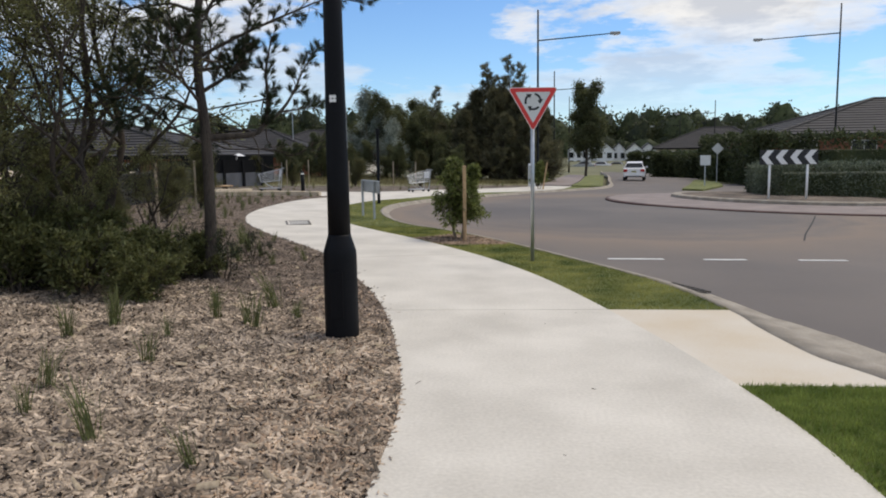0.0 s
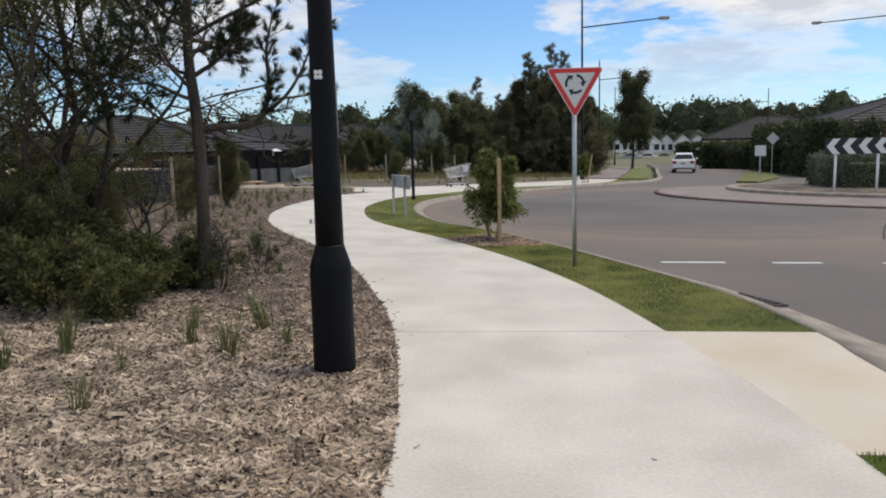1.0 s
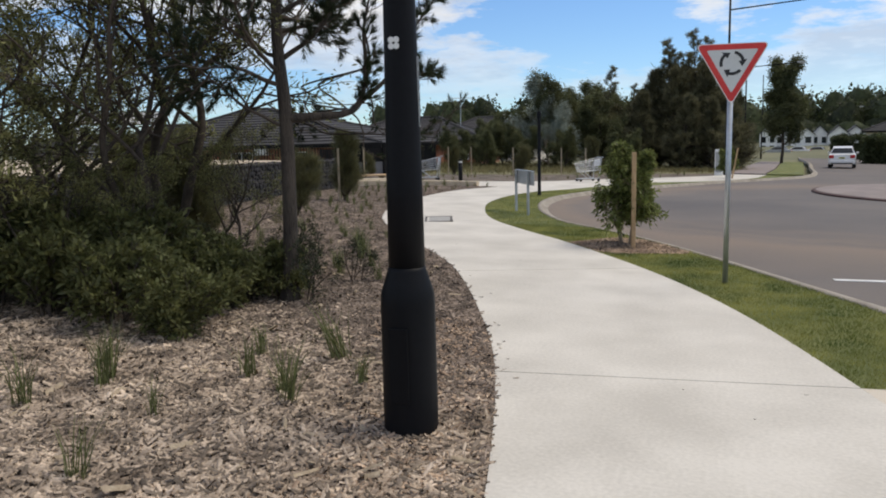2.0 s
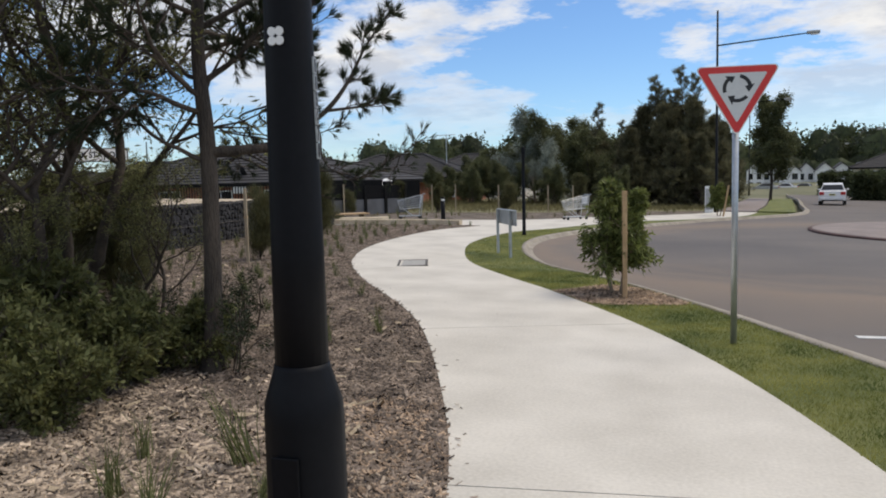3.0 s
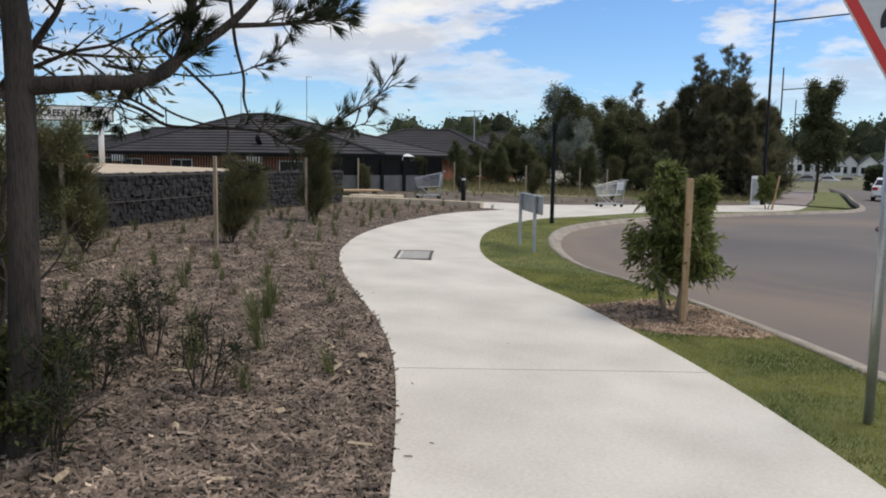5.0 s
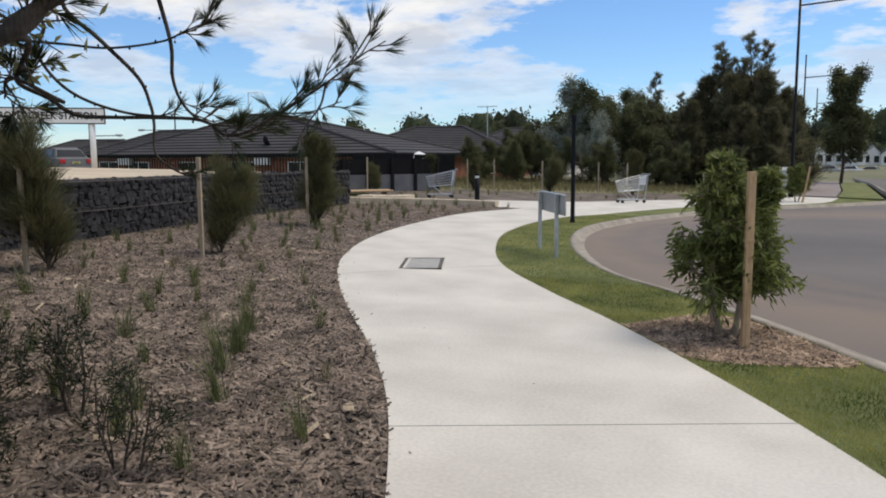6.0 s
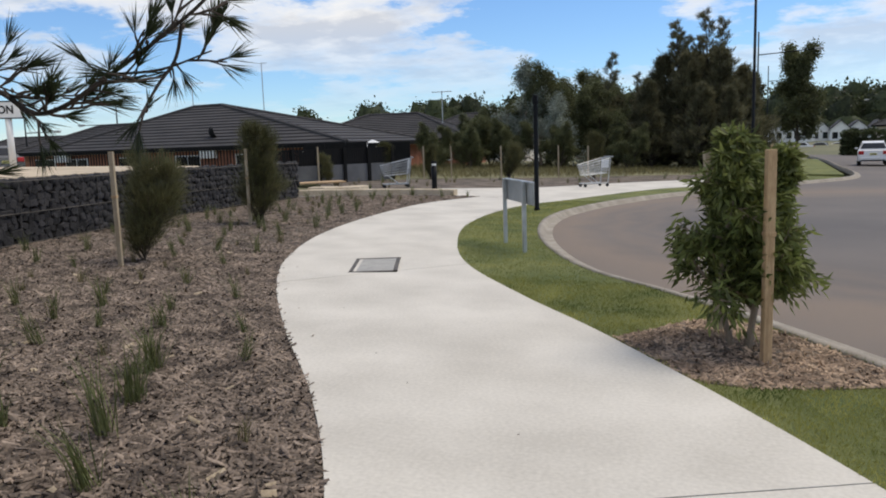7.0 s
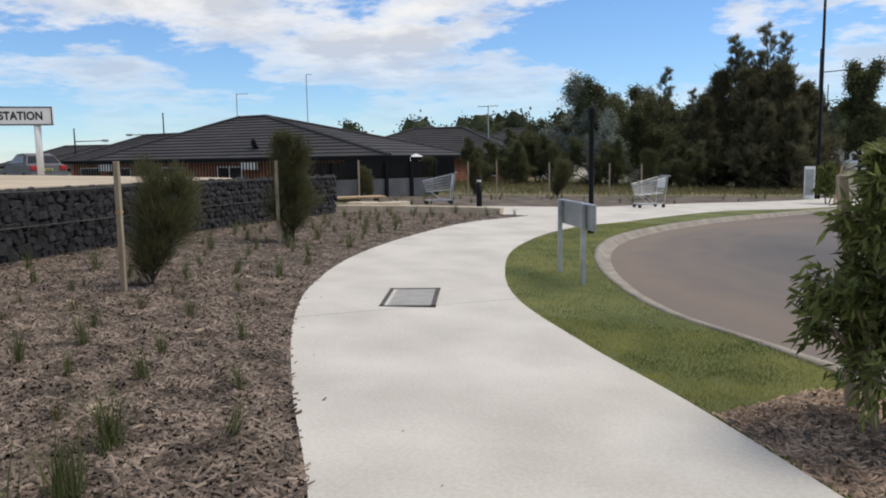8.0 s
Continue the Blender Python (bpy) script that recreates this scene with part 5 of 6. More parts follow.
def trolley(x, y, rz, label):
    t = thing("shopping_trolley", x, y, 0.0, rz, label, "shopping trolley", "shopping trolleys")
    # basket: corners at the low front and the tall rear
    lo = [(-0.42, -0.2, 0.42), (0.42, -0.25, 0.48), (0.42, 0.25, 0.48), (-0.42, 0.2, 0.42)]
    hi = [(-0.52, -0.24, 0.78), (0.5, -0.3, 1.0), (0.5, 0.3, 1.0), (-0.52, 0.24, 0.78)]
    L, H = [Vector(p) for p in lo], [Vector(p) for p in hi]
    for a, b, n in ((0, 1, 15), (2, 3, 15), (3, 0, 8), (1, 2, 8)):
        bm = bmesh.new()
        for k in range(n + 1):
            f = k / n
            rod(bm, L[a].lerp(L[b], f), H[a].lerp(H[b], f), 0.0045, n=4)
        for k in range(6):
            f = k / 5
            rod(bm, L[a].lerp(H[a], f), L[b].lerp(H[b], f), 0.0055 if k % 5 else 0.01, n=4)
        part("basket_side", bm, M["galv"], t)
    bm = bmesh.new()
    for k in range(12):
        f = k / 11
        rod(bm, L[0].lerp(L[1], f), L[3].lerp(L[2], f), 0.0045, n=4)
    part("basket_floor", bm, M["galv"], t)
    bm = bmesh.new()
    for s in (-1, 1):
        rod(bm, (-0.45, 0.2 * s, 0.13), (0.42, 0.26 * s, 0.13), 0.016, n=6)
        rod(bm, (0.42, 0.26 * s, 0.13), (0.52, 0.3 * s, 1.0), 0.016, n=6)
        rod(bm, (0.1, 0.23 * s, 0.13), (-0.3, 0.22 * s, 0.44), 0.012, n=6)
    rod(bm, (-0.45, -0.2, 0.13), (-0.45, 0.2, 0.13), 0.016, n=6)
    part("frame", bm, M["galv"], t)
    bm = bmesh.new()
    rod(bm, (0.6, -0.31, 1.04), (0.6, 0.31, 1.04), 0.022, n=8)
    part("handle", bm, M["alu"], t, "grey push handle")
    bm = bmesh.new()
    box(bm, (0.47, 0, 0.80), (0.02, 0.48, 0.3), ry=8)
    part("seat_flap", bm, M["white"], t, "pale child seat flap")
    for wx, wy in ((-0.42, -0.18), (-0.42, 0.18), (0.4, -0.26), (0.4, 0.26)):
        bm = bmesh.new()
        rod(bm, (wx, wy - 0.015, 0.06), (wx, wy + 0.015, 0.06), 0.06, n=12)
        part("wheel", bm, M["rubber"], t)
    return t


trolley(-12.5, 34.3, 30, "silver wire shopping trolley abandoned beside the path")
trolley(-5.95, 36.7, 38, "silver wire shopping trolley abandoned on the path edge")

for k, (x, y, rz, s) in enumerate([(-12.7, 30.6, 30, (1.1, 0.45, 0.24)), (-12.9, 31.9, 50, (0.8, 0.4, 0.2)), (-13.8, 31.4, 10, (0.9, 0.5, 0.18))]):
    bm = bmesh.new()
    box(bm, (0, 0, s[2] / 2), s, 0, 0.03)
    ob = part("sandstone_block", bm, M["stone"])
    ob.matrix_basis = pose(x, y, -0.02, 0, 0, rz)
    tagged(ob, "rough sandstone block edging the bed", "stone block", "sandstone blocks")
deck = thing("timber_edge", -15.0, 31.5, 0.0, 42, "low timber platform edge beside the fence", "deck")
for k in range(4):
    bm = bmesh.new()
    box(bm, (0, 0.22 * k, 0.22), (3.6, 0.2, 0.05), 0, 0.005)
    part("plank", bm, M["wood"], deck)
for x in (-1.6, 0, 1.6):
    bm = bmesh.new()
    box(bm, (x, 0.33, 0.09), (0.1, 0.8, 0.22))
    part("bearer", bm, M["old_wood"], deck)


def street_lamp(x, y, h, arm_z, reach, rise, base=0.0):
    t = thing("street_lamp", x, y, base, 0, "tall dark street lamp with a long thin arm", "street lamp", "street lamps")
    part("pole", lathe([(0.12, 0), (0.11, 1.0), (0.075, 1.1), (0.05, h)], 12), M["black"], t, "", True)
    bm = bmesh.new()
    rod(bm, (0, 0, arm_z), (reach, 0, arm_z + rise), 0.04, 0.03, 8)
    part("arm", bm, M["black"], t)
    s = 1 if reach > 0 else -1
    bm = bmesh.new()
    box(bm, (reach + 0.25 * s, 0, arm_z + rise + 0.02), (0.62, 0.26, 0.16), 0, 0.05)
    part("head", bm, M["alu"], t, "grey lamp head")
    bm = bmesh.new()
    box(bm, (reach + 0.3 * s, 0, arm_z + rise - 0.075), (0.36, 0.2, 0.05), 0, 0.02)
    part("lens", bm, M["white"], t, "pale lamp lens")
    return t


street_lamp(-0.40, 47.75, 10.55, 8.75, 4.3, 0.28)
street_lamp(20.3, 58.0, 12.65, 10.65, -5.2, -0.3, 0.05)
street_lamp(0.75, 75.0, 10.0, 8.25, 4.0, 0.2)
street_lamp(2.9, 104.0, 10.0, 8.3, 4.0, 0.2)
street_lamp(21.5, 104.0, 9.5, 7.9, -4.5, -0.1, 0.1)
street_lamp(23.0, 140.0, 9.5, 7.9, -4.5, -0.1, 0.1)
street_lamp(-50.4, 62.0, 5.07, 3.25, -3.7, 0.04)
street_lamp(-56.4, 58.0, 3.6, 2.5, 3.2, 0.0)
bin_ = thing("pole_box", -0.75, 47.2, 0.0, 0, "white service box beside the lamp pole", "service box")
bm = bmesh.new()
box(bm, (0, 0, 0.7), (0.42, 0.3, 1.4), 0, 0.02)
part("body", bm, M["white"], bin_)
bm = bmesh.new()
box(bm, (0, -0.152, 0.72), (0.34, 0.01, 1.1))
part("door", bm, M["alu"], bin_)

# chevron board and hedge on the roundabout
ch = thing("chevron_board", 8.7, 28.95, 0.2, 0, "black and white chevron board on two white posts", "road sign")
for x in (-0.62, 0.66):
    bm = bmesh.new()
    rod(bm, (x, 0, 0), (x, 0, 1.45), 0.04, n=10)
    part("post", bm, M["white"], ch, "", True)
bm = bmesh.new()
box(bm, (0, -0.06, 1.65), (1.96, 0.03, 0.52), 0, 0.006)
part("board", bm, M["sign_black"], ch)
for k in range(4):
    x = -0.93 + 0.485 * k
    bm = bmesh.new()
    pts = [(x, 0), (x + 0.2, 0.25), (x + 0.42, 0.25), (x + 0.22, 0), (x + 0.42, -0.25), (x + 0.2, -0.25)]
    f = [bm.verts.new((a, -0.078, 1.65 + b)) for a, b in pts]
    bm.faces.new((f[0], f[3], f[2], f[1]))
    bm.faces.new((f[0], f[5], f[4], f[3]))
    ex = bmesh.ops.extrude_face_region(bm, geom=list(bm.faces))["geom"]
    bmesh.ops.translate(bm, verts=[g for g in ex if isinstance(g, bmesh.types.BMVert)], vec=(0, -0.003, 0))
    bmesh.ops.recalc_face_normals(bm, faces=bm.faces)
    part("chevron", bm, M["white"], ch, "white chevron")


def hedge(x, y, z, w, d, h, rz, leaf, label, n, size, group=""):
    t = thing("hedge", x, y, z, rz, label, "hedge", group)
    r = np.random.default_rng(int(w * 100 + h * 10))
    p = r.uniform(-1, 1, (n, 3))
    ax = r.integers(0, 3, n)
    p[np.arange(n), ax] = np.sign(p[np.arange(n), ax]) * r.uniform(0.82, 1.0, n)
    bump_ = 1 + 0.08 * np.sin(p[:, :1] * w * 1.7) + 0.05 * np.sin(p[:, :1] * w * 4.1)
    at = p * np.array([w / 2, d / 2, h / 2]) * np.concatenate([np.ones((n, 1)), bump_, bump_], 1) + np.array([0, 0, h / 2])
    at = at[at[:, 2] > 0]
    v, f = leaf_arrays(r, at, p[:len(at)] + r.normal(size=at.shape) * 0.8 + np.array([0, 0, 0.4]), size, size * 0.45)
    part("foliage", fast_mesh("foliage", v, f, M[leaf]), None, t)
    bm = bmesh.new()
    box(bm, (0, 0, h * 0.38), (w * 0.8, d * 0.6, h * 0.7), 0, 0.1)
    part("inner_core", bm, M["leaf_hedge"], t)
    return t


hedge(12.6, 32.6, 0.33, 8.3, 3.0, 1.38, 0, "leaf_sage", "clipped grey-green hedge on the roundabout", 16000, 0.13)
hedge(22.0, 62.0, 0.1, 18.0, 2.2, 2.0, -14, "leaf_hedge", "dark green hedge before the houses", 11000, 0.34, "street hedges")
hedge(19.0, 84.0, 0.1, 16.0, 2.6, 2.6, 60, "leaf_hedge", "dark green hedge before the houses", 10000, 0.4, "street hedges")
hedge(20.5, 79.0, 0.1, 20.0, 2.5, 2.5, -20, "leaf_hedge", "dark green hedge before the houses", 10000, 0.4, "street hedges")
hedge(18.5, 104.0, 0.1, 16.0, 2.5, 2.8, -20, "leaf_hedge", "dark green hedge before the houses", 8000, 0.45, "street hedges")
hedge(14.7, 64.0, 0.1, 18.0, 1.8, 3.6, 90, "leaf_hedge", "dark green hedge before the houses", 9000, 0.34, "street hedges")
hedge(28.0, 54.4, 0.1, 25.0, 2.0, 3.75, 0, "leaf_hedge", "dark green hedge before the houses", 10000, 0.34, "street hedges")

for x, y, zc, s, rz, rot in ((9.95, 50.0, 1.75, 0.62, 0, 0), (12.75, 60.0, 2.65, 0.62, 0, 45)):
    t = thing("small_road_sign", x, y, 0.1, 0, "small grey road sign on a thin post", "road sign", "small road signs")
    bm = bmesh.new()
    rod(bm, (0, 0, 0), (0, 0, zc), 0.035, n=8)
    part("post", bm, M["galv"], t)
    bm = bmesh.new()
    box(bm, (0, -0.06, zc - 0.1), (s, 0.02, s), ry=rot)
    part("plate", bm, M["sign_grey"], t)


def car(x, y, z, rz, paint, label):
    t = thing("car", x, y, z, rz, label, "car")
    # side outline, rear at y = 0
    low = [(0.0, 0.32), (0.0, 0.62), (0.05, 0.95), (0.62, 1.02), (3.15, 0.98), (4.2, 0.72), (4.32, 0.5), (4.3, 0.28)]
    bm = bmesh.new()
    secs = []
    for s, k in ((-0.845, 0.93), (-0.80, 1.0), (0.80, 1.0), (0.845, 0.93)):
        secs.append([bm.verts.new((s, yy if 0.01 < yy < 4.25 else yy * 1.0 + (0.03 if abs(s) > 0.82 and yy < 1 else 0), 0.32 + (zz - 0.32) * k)) for yy, zz in low])
    for a, b in zip(secs, secs[1:]):
        for i in range(len(low)):
            j = (i + 1) % len(low)
            bm.faces.new((a[i], b[i], b[j], a[j]))
    bm.faces.new(secs[0])
    bm.faces.new(secs[-1][::-1])
    bmesh.ops.recalc_face_normals(bm, faces=bm.faces)
    body = part("body", bm, paint, t)
    cab = [(0.5, 1.0), (0.95, 1.42), (1.5, 1.53), (2.3, 1.5), (3.2, 0.97)]
    bm = bmesh.new()
    secs = [[bm.verts.new((s * (0.80 if zz < 1.1 else 0.60), yy, zz)) for yy, zz in cab] for s in (-1, 1)]
    for i in range(5):
        bm.faces.new((secs[0][i], secs[1][i], secs[1][(i + 1) % 5], secs[0][(i + 1) % 5]))
    bm.faces.new(secs[0])
    bm.faces.new(secs[1][::-1])
    bmesh.ops.recalc_face_normals(bm, faces=bm.faces)
    part("cabin", bm, paint, t)
    bm = bmesh.new()
    q = [bm.verts.new(p) for p in ((-0.70, 0.555, 1.06), (0.70, 0.555, 1.06), (0.565, 0.915, 1.39), (-0.565, 0.915, 1.39))]
    bm.faces.new(q)
    ex = bmesh.ops.extrude_face_region(bm, geom=list(bm.faces))["geom"]
    bmesh.ops.translate(bm, verts=[g for g in ex if isinstance(g, bmesh.types.BMVert)], vec=(0, -0.015, 0.012))
    part("rear_window", bm, M["glass_dark"], t, "dark rear window")
    for s in (-1, 1):
        bm = bmesh.new()
        q = [bm.verts.new((s * (0.795 if zz < 1.2 else 0.655), yy, zz)) for yy, zz in ((0.85, 1.05), (2.95, 1.05), (2.25, 1.42), (1.2, 1.43))]
        bm.faces.new(q)
        ex = bmesh.ops.extrude_face_region(bm, geom=list(bm.faces))["geom"]
        bmesh.ops.translate(bm, verts=[g for g in ex if isinstance(g, bmesh.types.BMVert)], vec=(s * 0.012, 0, 0.004))
        part("side_window", bm, M["glass_dark"], t, "dark side window")
        bm = bmesh.new()
        box(bm, (s * 0.66, 0.02, 0.83), (0.30, 0.09, 0.22), 0, 0.03)
        part("tail_lamp", bm, M["tail"], t, "red tail lamp")
        bm = bmesh.new()
        box(bm, (s * 0.92, 2.75, 1.05), (0.18, 0.1, 0.13), 0, 0.03)
        part("mirror", bm, paint, t)
        for yy in (0.78, 3.45):
            bm = bmesh.new()
            rod(bm, (s * 0.64, yy, 0.31), (s * 0.86, yy, 0.31), 0.31, n=20)
            wh = part("wheel", bm, M["rubber"], t)
            bm = bmesh.new()
            rod(bm, (s * 0.85, yy, 0.31), (s * 0.872, yy, 0.31), 0.19, n=14)
            part("rim", bm, M["galv"], wh)
    bm = bmesh.new()
    box(bm, (0, -0.04, 0.46), (1.55, 0.12, 0.2), 0, 0.04)
    part("bumper", bm, paint, t)
    bm = bmesh.new()
    box(bm, (0, -0.07, 0.35), (1.3, 0.1, 0.08))
    part("bumper_insert", bm, M["rubber"], t)
    bm = bmesh.new()
    box(bm, (0, 0.0, 0.74), (0.38, 0.03, 0.12))
    pl = part("number_plate", bm, M["plate"], t, "yellow number plate")
    bm = bmesh.new()
    box(bm, (0, -0.02, 0.74), (0.28, 0.012, 0.05))
    part("plate_bar", bm, M["sign_black"], pl)
    return t


car(7.0, 63.0, 0.055, -8, M["car"], "white sedan driving away along the street")
car(-33.5, 36.5, 0.0, 70, M["fence_grey"], "dark grey car parked beyond the forecourt")
for k in range(4):
    car(8.0 + 3.0 * k, 132 + 4 * k, 0.05, 80, M["car"] if k % 2 else M["alu"], "parked car in front of the townhouses")


# ---- ground cover: chips, blades, tussocks, stones ----
rng = np.random.default_rng(7)


def scatter(outline, n, box_, r):
    """About n random points inside an outline, within a box (x0, y0, x1, y1)."""
    p = r.uniform((box_[0], box_[1]), (box_[2], box_[3]), (n, 2))
    return p[inside(p, outline)]


def chips(name, pts, material, long, r, label, z=-0.018):
    """Splinters of bark, each a thin tilted three-sided wedge."""
    n = len(pts)
    a = r.uniform(0, 6.283, n)
    L, W, H = long * r.uniform(0.35, 1.9, n), 0.16 * long * r.uniform(0.5, 1.8, n), 0.18 * long * r.uniform(0.5, 1.8, n)
    t = r.normal(0, 0.22, n)
    d = np.stack([np.cos(a) * np.cos(t), np.sin(a) * np.cos(t), np.sin(t)], 1)
    s = np.stack([-np.sin(a), np.cos(a), np.zeros(n)], 1)
    c = np.concatenate([pts, (z + 0.004 + abs(np.sin(t)) * L * 0.4)[:, None]], 1)
    up = np.array([0, 0, 1.0])
    e0, e1 = c - d * L[:, None] / 2, c + d * L[:, None] / 2
    v = np.stack([e0 - s * W[:, None], e0 + s * W[:, None], e1 + s * W[:, None] * 0.6, e1 - s * W[:, None] * 0.6,
                  e0 + up * H[:, None] * 0.7, e1 + up * H[:, None]], 1).reshape(-1, 3)
    o = (np.arange(n) * 6)[:, None]
    f = np.concatenate([o + np.array(q) for q in ((0, 3, 5, 4), (1, 4, 5, 2), (0, 4, 1, 1), (3, 2, 5, 5))[:2]], 0)
    return tagged(new(name, fast_mesh(name, v, f, material)), label, "mulch", kind="stuff")


near = np.concatenate([scatter(BED, 110000, (-5.5, 2.5, 0.0, 9.5), rng), scatter(BED, 130000, (-9.5, 9.5, -1.0, 19.0), rng), scatter(BED, 24000, (-13, 19.0, -6.0, 31.0), rng), scatter(BED, 32000, (-12.6, 11.0, -9.5, 19.0), rng),
                       scatter(BED, 22000, (-9.5, 2.5, -5.5, 9.5), rng), scatter(BED, 20000, (-7.0, -1.0, 0.2, 2.5), rng)])
# tan chips on the near side of a ragged diagonal, darker grey-brown beyond
fresh = near[:, 1] + 0.55 * near[:, 0] + rng.normal(0, 0.7, len(near)) < 6.6
chips("mulch_chips", near[fresh], M["chip"], 0.058, rng, "scattered tan bark chips")
chips("weathered_chips", near[~fresh], M["chip_dark"], 0.054, rng, "scattered darker grey-brown bark chips")
edge = left_edge[(left_edge[:, 1] > 2) & (left_edge[:, 1] < 18)]
near_edge = edge[edge[:, 1] < 9.5]
pe = np.repeat(near_edge, 330, 0) + rng.normal(size=(len(near_edge) * 330, 2)) * np.array([0.30, 0.12]) - np.array([0.42, 0])
pe = pe[inside(pe, BED)]
chips("fresh_chips", np.concatenate([pe, scatter(MULCH_PATCH, 11000, (-2.6, 14.5, -0.4, 16.7), rng)]), M["chip_red"], 0.05, rng, "reddish fresh bark chips along the edge")
stray = edge[rng.integers(0, len(edge), 36)] + np.stack([abs(rng.normal(0, 0.06, 36)) + 0.01, rng.normal(0, 0.2, 36)], 1)
chips("stray_chips", stray[~inside(stray, BED)], M["chip"], 0.03, rng, "a few bark chips strayed onto the concrete", 0.001)


def blades(name, pts, height, width, material, label, z=-0.025):
    n = len(pts)
    at = np.concatenate([pts, np.full((n, 1), z)], 1)
    way = np.stack([rng.normal(0, 0.55, n), rng.normal(0, 0.55, n), np.ones(n)], 1)
    v, f = leaf_arrays(rng, at, way, height, width, 0.1)
    return tagged(new(name, fast_mesh(name, v, f, material)), label, "grass", kind="stuff")


off = lambda p, o: p[~inside(p, o)]
vp = np.concatenate([scatter(VERGE, 330000, (-7, 8.7, 3.0, 18.0), rng), scatter(VERGE, 110000, (-7, 18.0, 0.0, 30.0), rng), scatter(VERGE, 16000, (-7, 30, 4, 48), rng)])
blades("verge_grass", off(vp, MULCH_PATCH), 0.034, 0.0052, M["blade_dry"], "short mown grass of the verge", -0.012)
blades("lawn_grass", np.concatenate([scatter(LAWN, 130000, (1.6, 0.5, 3.7, 6.2), rng), scatter(LAWN, 30000, (1.6, -1.5, 3.7, 0.5), rng)]), 0.048, 0.006, M["blade"], "thick green mown grass of the lawn", -0.012)
rough = scatter([(-17.2, 37.3), (-14.2, 41.2), (-9.0, 43.8), (-4.5, 47.8), (-1.2, 49.8), (0.8, 56.0), (-4, 60.0), (-24, 60.0), (-24, 40.0)], 22000, (-24, 37, 1, 60), rng)
blades("rough_grass_blades", rough, 0.35, 0.03, M["tussock_dry"], "tall dry grass before the trees")


def tussock_mesh(seed, n, h, material, lean):
    r = np.random.default_rng(seed)
    vs, fs = [], []
    for k in range(n):
        a, b = r.uniform(0, 6.283), abs(r.normal(0, 0.28))
        d = np.array([math.cos(a) * b + lean, math.sin(a) * b, 1.0])
        base = np.array([r.normal(0, 0.025), r.normal(0, 0.025), 0])
        L, w = h * r.uniform(0.55, 1.15), 0.0034
        s = np.array([-math.sin(a), math.cos(a), 0]) * w
        bend = np.array([math.cos(a), math.sin(a), -0.35]) * L * r.uniform(0.05, 0.32)
        p1, p2 = base + d * L * 0.55, base + d * L + bend
        o = len(vs)
        vs += [base - s, base + s, p1 + s * 0.9, p1 - s * 0.9, p2 + s * 0.12, p2 - s * 0.12]
        fs += [(o, o + 1, o + 2, o + 3), (o + 3, o + 2, o + 4, o + 5)]
    return fast_mesh("tussock", vs, fs, material)


TUFT = [tussock_mesh(200 + k, 38, 0.36, M["tussock"], 0.16 * (k - 1)) for k in range(4)]
DRYTUFT = [tussock_mesh(210 + k, 30, 0.24, M["tussock_dry"], 0.05 * k) for k in range(2)]


def tuft(x, y, k, size, dry=False):
    ob = new("grass_tussock", DRYTUFT[k % 2] if dry else TUFT[k % 4])
    ob.matrix_basis = pose(x, y, -0.02, 0, 0, 77 * k) @ Matrix.Scale(size, 4)
    return tagged(ob, "dry straw-coloured grass tussock in the mulch" if dry else "green spiky grass tussock planted in the mulch", "tussock", "planted tussocks")


NEAR_TUFTS = [(-2.28, 4.2, 1.1), (-2.98, 7.41, 1.0), (-2.58, 7.23, 0.95), (-2.6, 8.05, 1.35), (-3.75, 6.88, 1.1), (-3.91, 6.39, 1.1), (-2.8, 5.74, 0.9), (-1.53, 3.92, 0.7), (-3.14, 5.02, 0.9), (-2.94, 4.52, 0.8), (-2.28, 7.69, 0.5),
              (-3.04, 6.55, 0.7), (-2.45, 7.05, 1.1), (-3.22, 7.91, 0.9), (-3.85, 7.02, 1.2), (-2.19, 7.53, 0.7), (-4.6, 6.0, 0.9), (-5.0, 13.13, 1.0), (-5.31, 13.66, 1.0), (-4.88, 14.05, 0.7), (-6.11, 14.66, 0.8),
              (-6.49, 15.24, 0.7), (-7.23, 15.18, 0.9), (-7.26, 14.6, 0.9), (-6.22, 15.9, 0.8), (-6.62, 14.49, 0.7), (-3.48, 11.74, 0.8), (-4.34, 12.07, 1.1), (-4.73, 12.6, 1.2), (-4.97, 13.05, 1.1), (-5.29, 13.59, 1.1),
              (-6.64, 13.9, 0.9), (-4.39, 11.33, 1.0), (-4.64, 11.68, 1.0), (-6.07, 12.98, 0.9)]
for k, (x, y, sz) in enumerate(NEAR_TUFTS):
    tuft(x, y, k, sz)
placed = [(x, y) for x, y, _ in NEAR_TUFTS]
spots = scatter(BED, 4000, (-12.4, 11.0, -2.5, 31.0), rng)
k = 0
for x, y in spots:
    if len(placed) > 165:
        break
    if min((x - a) ** 2 + (y - b) ** 2 for a, b in placed) < 0.62 ** 2:
        continue
    if x < np.interp(y, GABION[:, 1], GABION[:, 0]) + 0.5:
        continue
    if np.min(np.hypot(left_edge[:, 0] - x, left_edge[:, 1] - y)) < 0.3:
        continue
    placed.append((x, y))
    tuft(x, y, k, float(rng.uniform(0.55, 1.05)), k % 3 == 0)
    k += 1
for x, y in scatter(BACK_BED, 90, (-17, 33, 0, 49), rng):
    k += 1
    tuft(x, y, k, float(rng.uniform(0.6, 1.1)), k % 2 == 0)

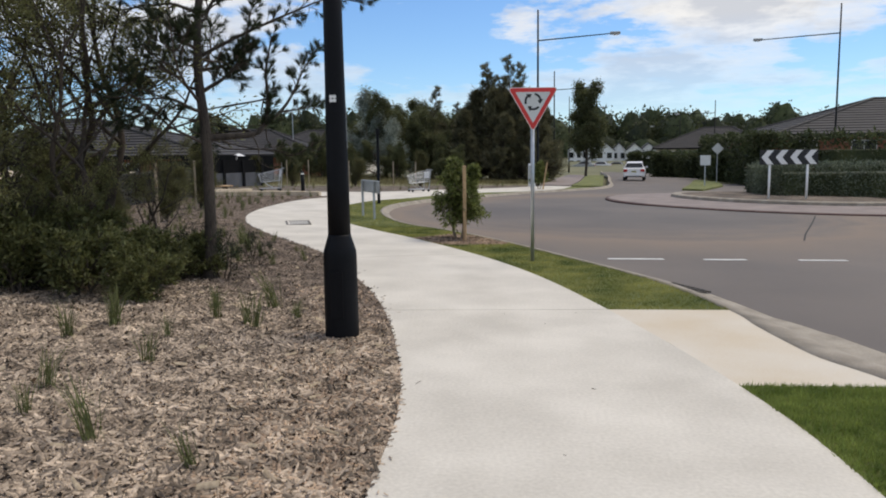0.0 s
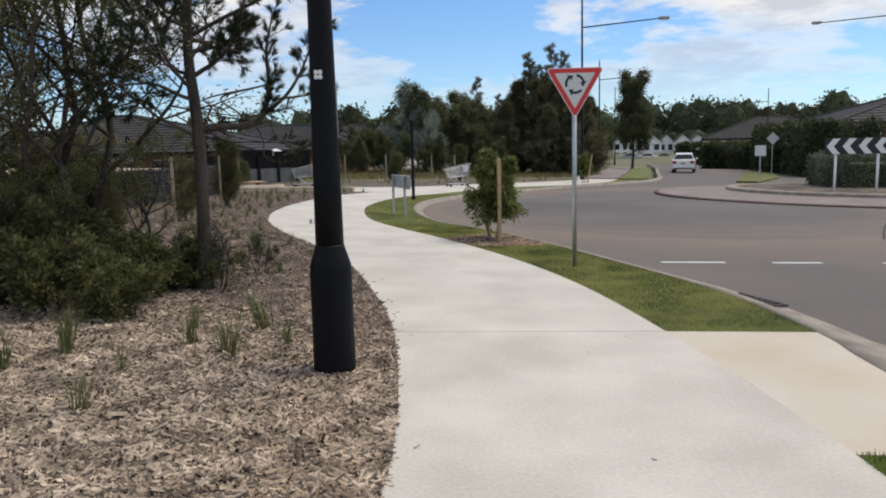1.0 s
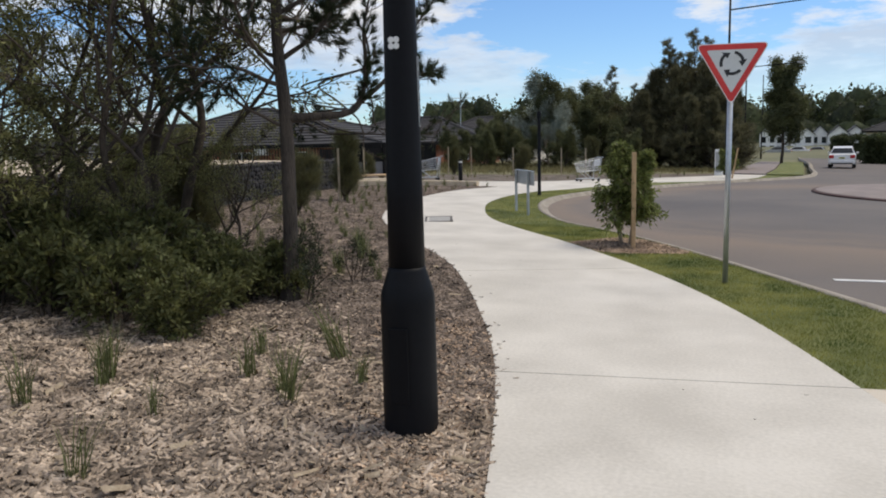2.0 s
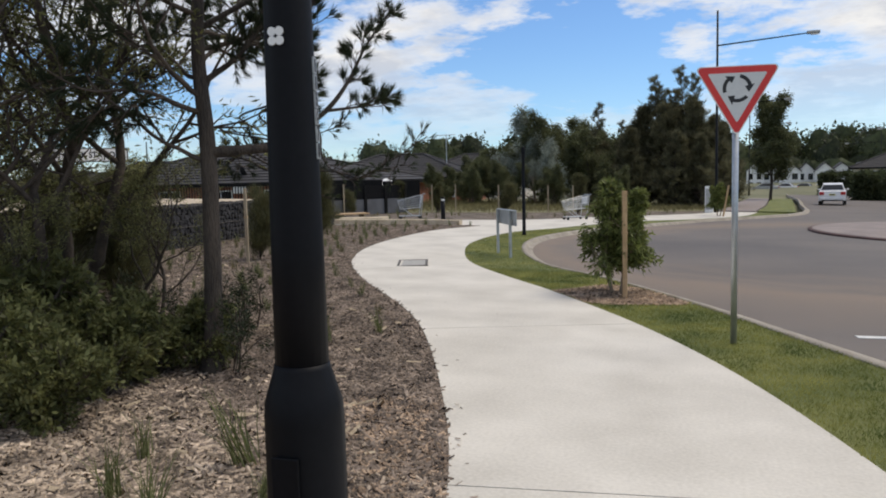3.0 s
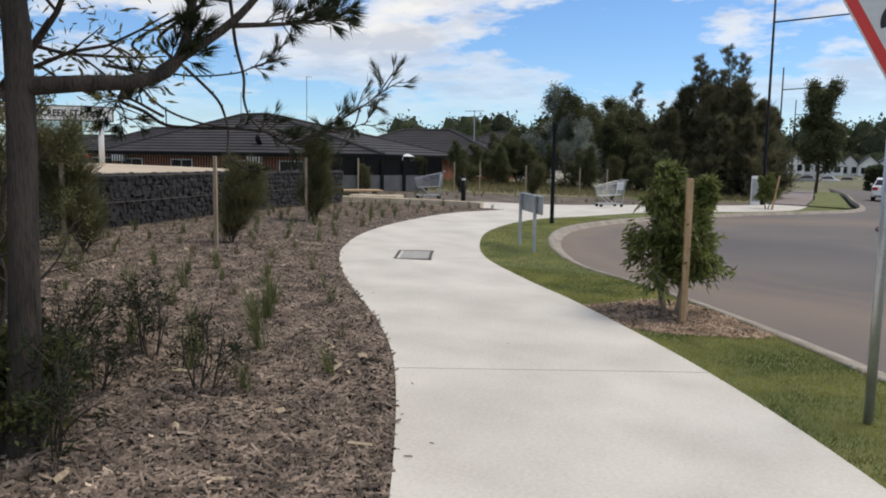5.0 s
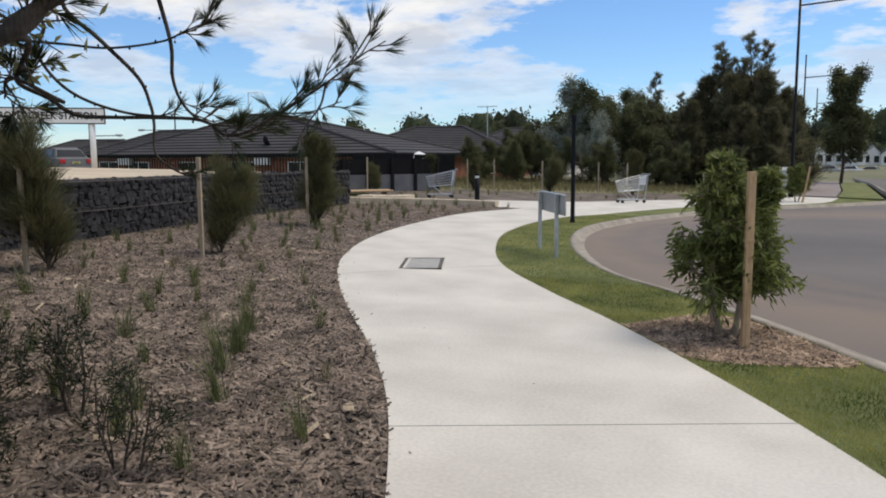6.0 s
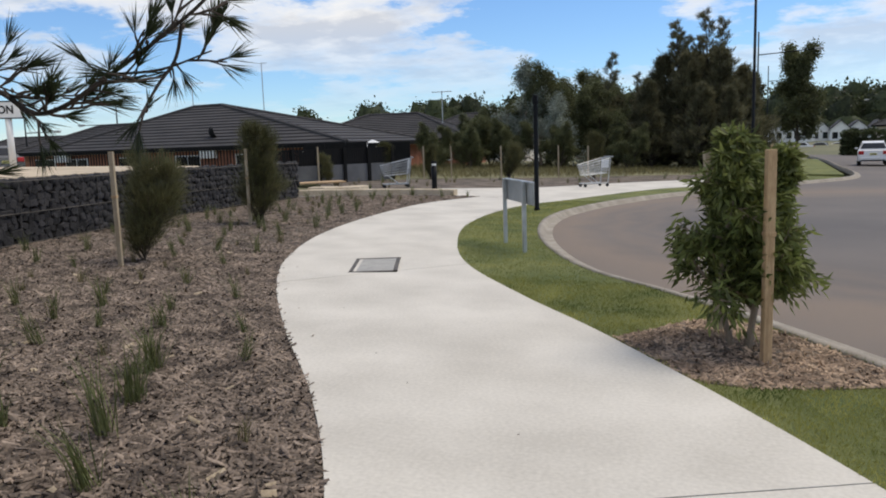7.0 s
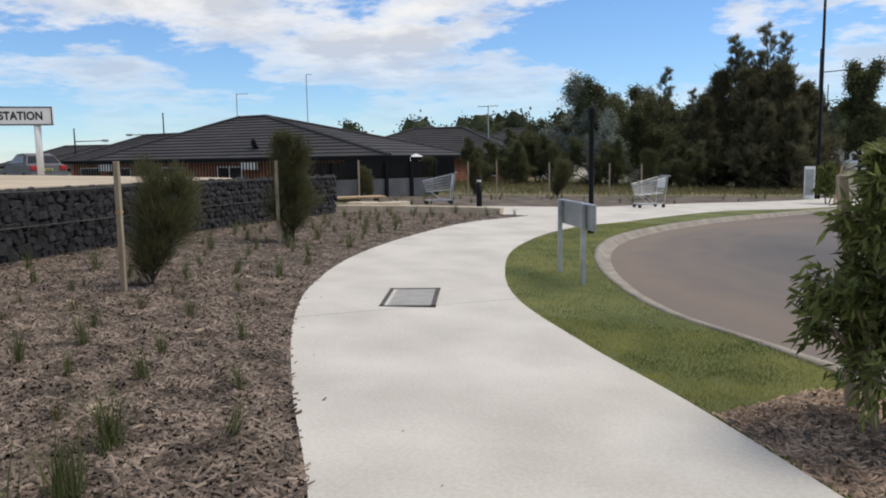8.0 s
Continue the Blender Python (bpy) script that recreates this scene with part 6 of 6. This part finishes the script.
crack = smooth_line([(8.32, 24.73), (7.62, 22.75), (6.87, 20.72), (6.34, 19.3), (5.85, 17.84)], 4)
side_c = along(crack) * 0.02
zc = [-0.098 + float(lift(x, y)) + 0.003 for x, y in crack]
cv = [(x + a, y + b, z) for (x, y), (a, b), z in zip(crack, side_c, zc)] + [(x - a, y - b, z) for (x, y), (a, b), z in zip(crack, side_c, zc)]
nc = len(crack)
tagged(new("sealed_crack", mesh_of("sealed_crack", cv, [(k, k + 1, nc + k + 1, nc + k) for k in range(nc - 1)], M["rubber"])), "dark sealed crack in the asphalt", "road marking", kind="structure")
drain = thing("kerb_drain", 2.10, 10.85, -0.085, 118, "dark kerb inlet grate in the gutter", "drain")
for k in range(8):
    bm = bmesh.new()
    box(bm, (-0.35 + 0.1 * k, 0, 0.012), (0.03, 0.24, 0.02))
    part("bar", bm, M["rust"], drain)
for d in (-0.13, 0.13):
    bm = bmesh.new()
    box(bm, (0, d, 0.012), (0.8, 0.03, 0.024))
    part("edge", bm, M["rust"], drain)
sp = np.concatenate([scatter(BED, 150, (-5.5, 3.0, 0.0, 9.5), rng), scatter(BED, 110, (-9.5, 9.5, -1.0, 19.0), rng)])
chips("pale_sticks", sp, M["old_wood"], 0.10, rng, "pale loose sticks lying on the mulch", -0.006)
dots = np.stack([rng.uniform(0, 1, 11), rng.uniform(3.5, 17, 11)], 1)
dl, dr = np.interp(dots[:, 1], left_edge[:, 1], left_edge[:, 0]), np.interp(dots[:, 1], right_edge[:, 1], right_edge[:, 0])
dots[:, 0] = dl + 0.15 + (dr - dl - 0.3) * dots[:, 0]
chips("leaf_litter", dots, M["twig"], 0.016, rng, "a few dark leaf scraps on the concrete", 0.0)

# stones of the retaining wall
ROCK = [rock_mesh(300 + k) for k in range(5)]
S = np.arange(0.2, run[-1] - 0.05, 0.125)
single, rest_v, rest_f = 0, [], []
r = random.Random(11)
for row in range(9):
    for s0 in S:
        s = s0 + r.uniform(-0.04, 0.04) + 0.08 * (row % 2)
        x, y, a = on_wall(s, r.uniform(-0.06, -0.03))
        z = 0.06 + row * 0.111 + r.uniform(-0.02, 0.02)
        m = Matrix.Translation((x, y, z)) @ Euler((r.uniform(-0.15, 0.15), r.uniform(-0.7, 0.7), a + math.pi / 2 + r.uniform(-0.18, 0.18))).to_matrix().to_4x4() @ Matrix.Diagonal((r.uniform(0.11, 0.17), r.uniform(0.12, 0.16), r.uniform(0.10, 0.16), 1))
        me = ROCK[r.randrange(5)]
        if 15.6 < y < 20.0 and single < 300:
            ob = part("stone", me, None, gab)
            ob.matrix_basis = m
            single += 1
        else:
            o = len(rest_v)
            rest_v += [tuple(m @ v.co) for v in me.vertices]
            rest_f += [tuple(o + i for i in p.vertices) for p in me.polygons]
tagged(part("stone_fill", fast_mesh("stone_fill", rest_v, rest_f, M["basalt_far"]), None, gab), "packed dark basalt stones", kind="stuff")

# ---- the whole site falls gently towards the road ----
FALL = Matrix.Translation((-1, 6, 0)) @ Matrix.Rotation(radians(1.68), 4, Vector((-0.35, 0.9368, 0))) @ Matrix.Translation((1, -6, 0))
for ob in list(scene.objects):
    if ob.parent or ob.type not in ("MESH", "EMPTY") or ob.name in ("ground", "distant_woods"):
        continue
    if ob.location.length < 1e-6 or "roundabout" in ob.name:
        ob.matrix_basis = FALL @ ob.matrix_basis       # surfaces lie in the slope
    else:
        ob.location.z = (FALL @ ob.location).z         # things stand upright on it
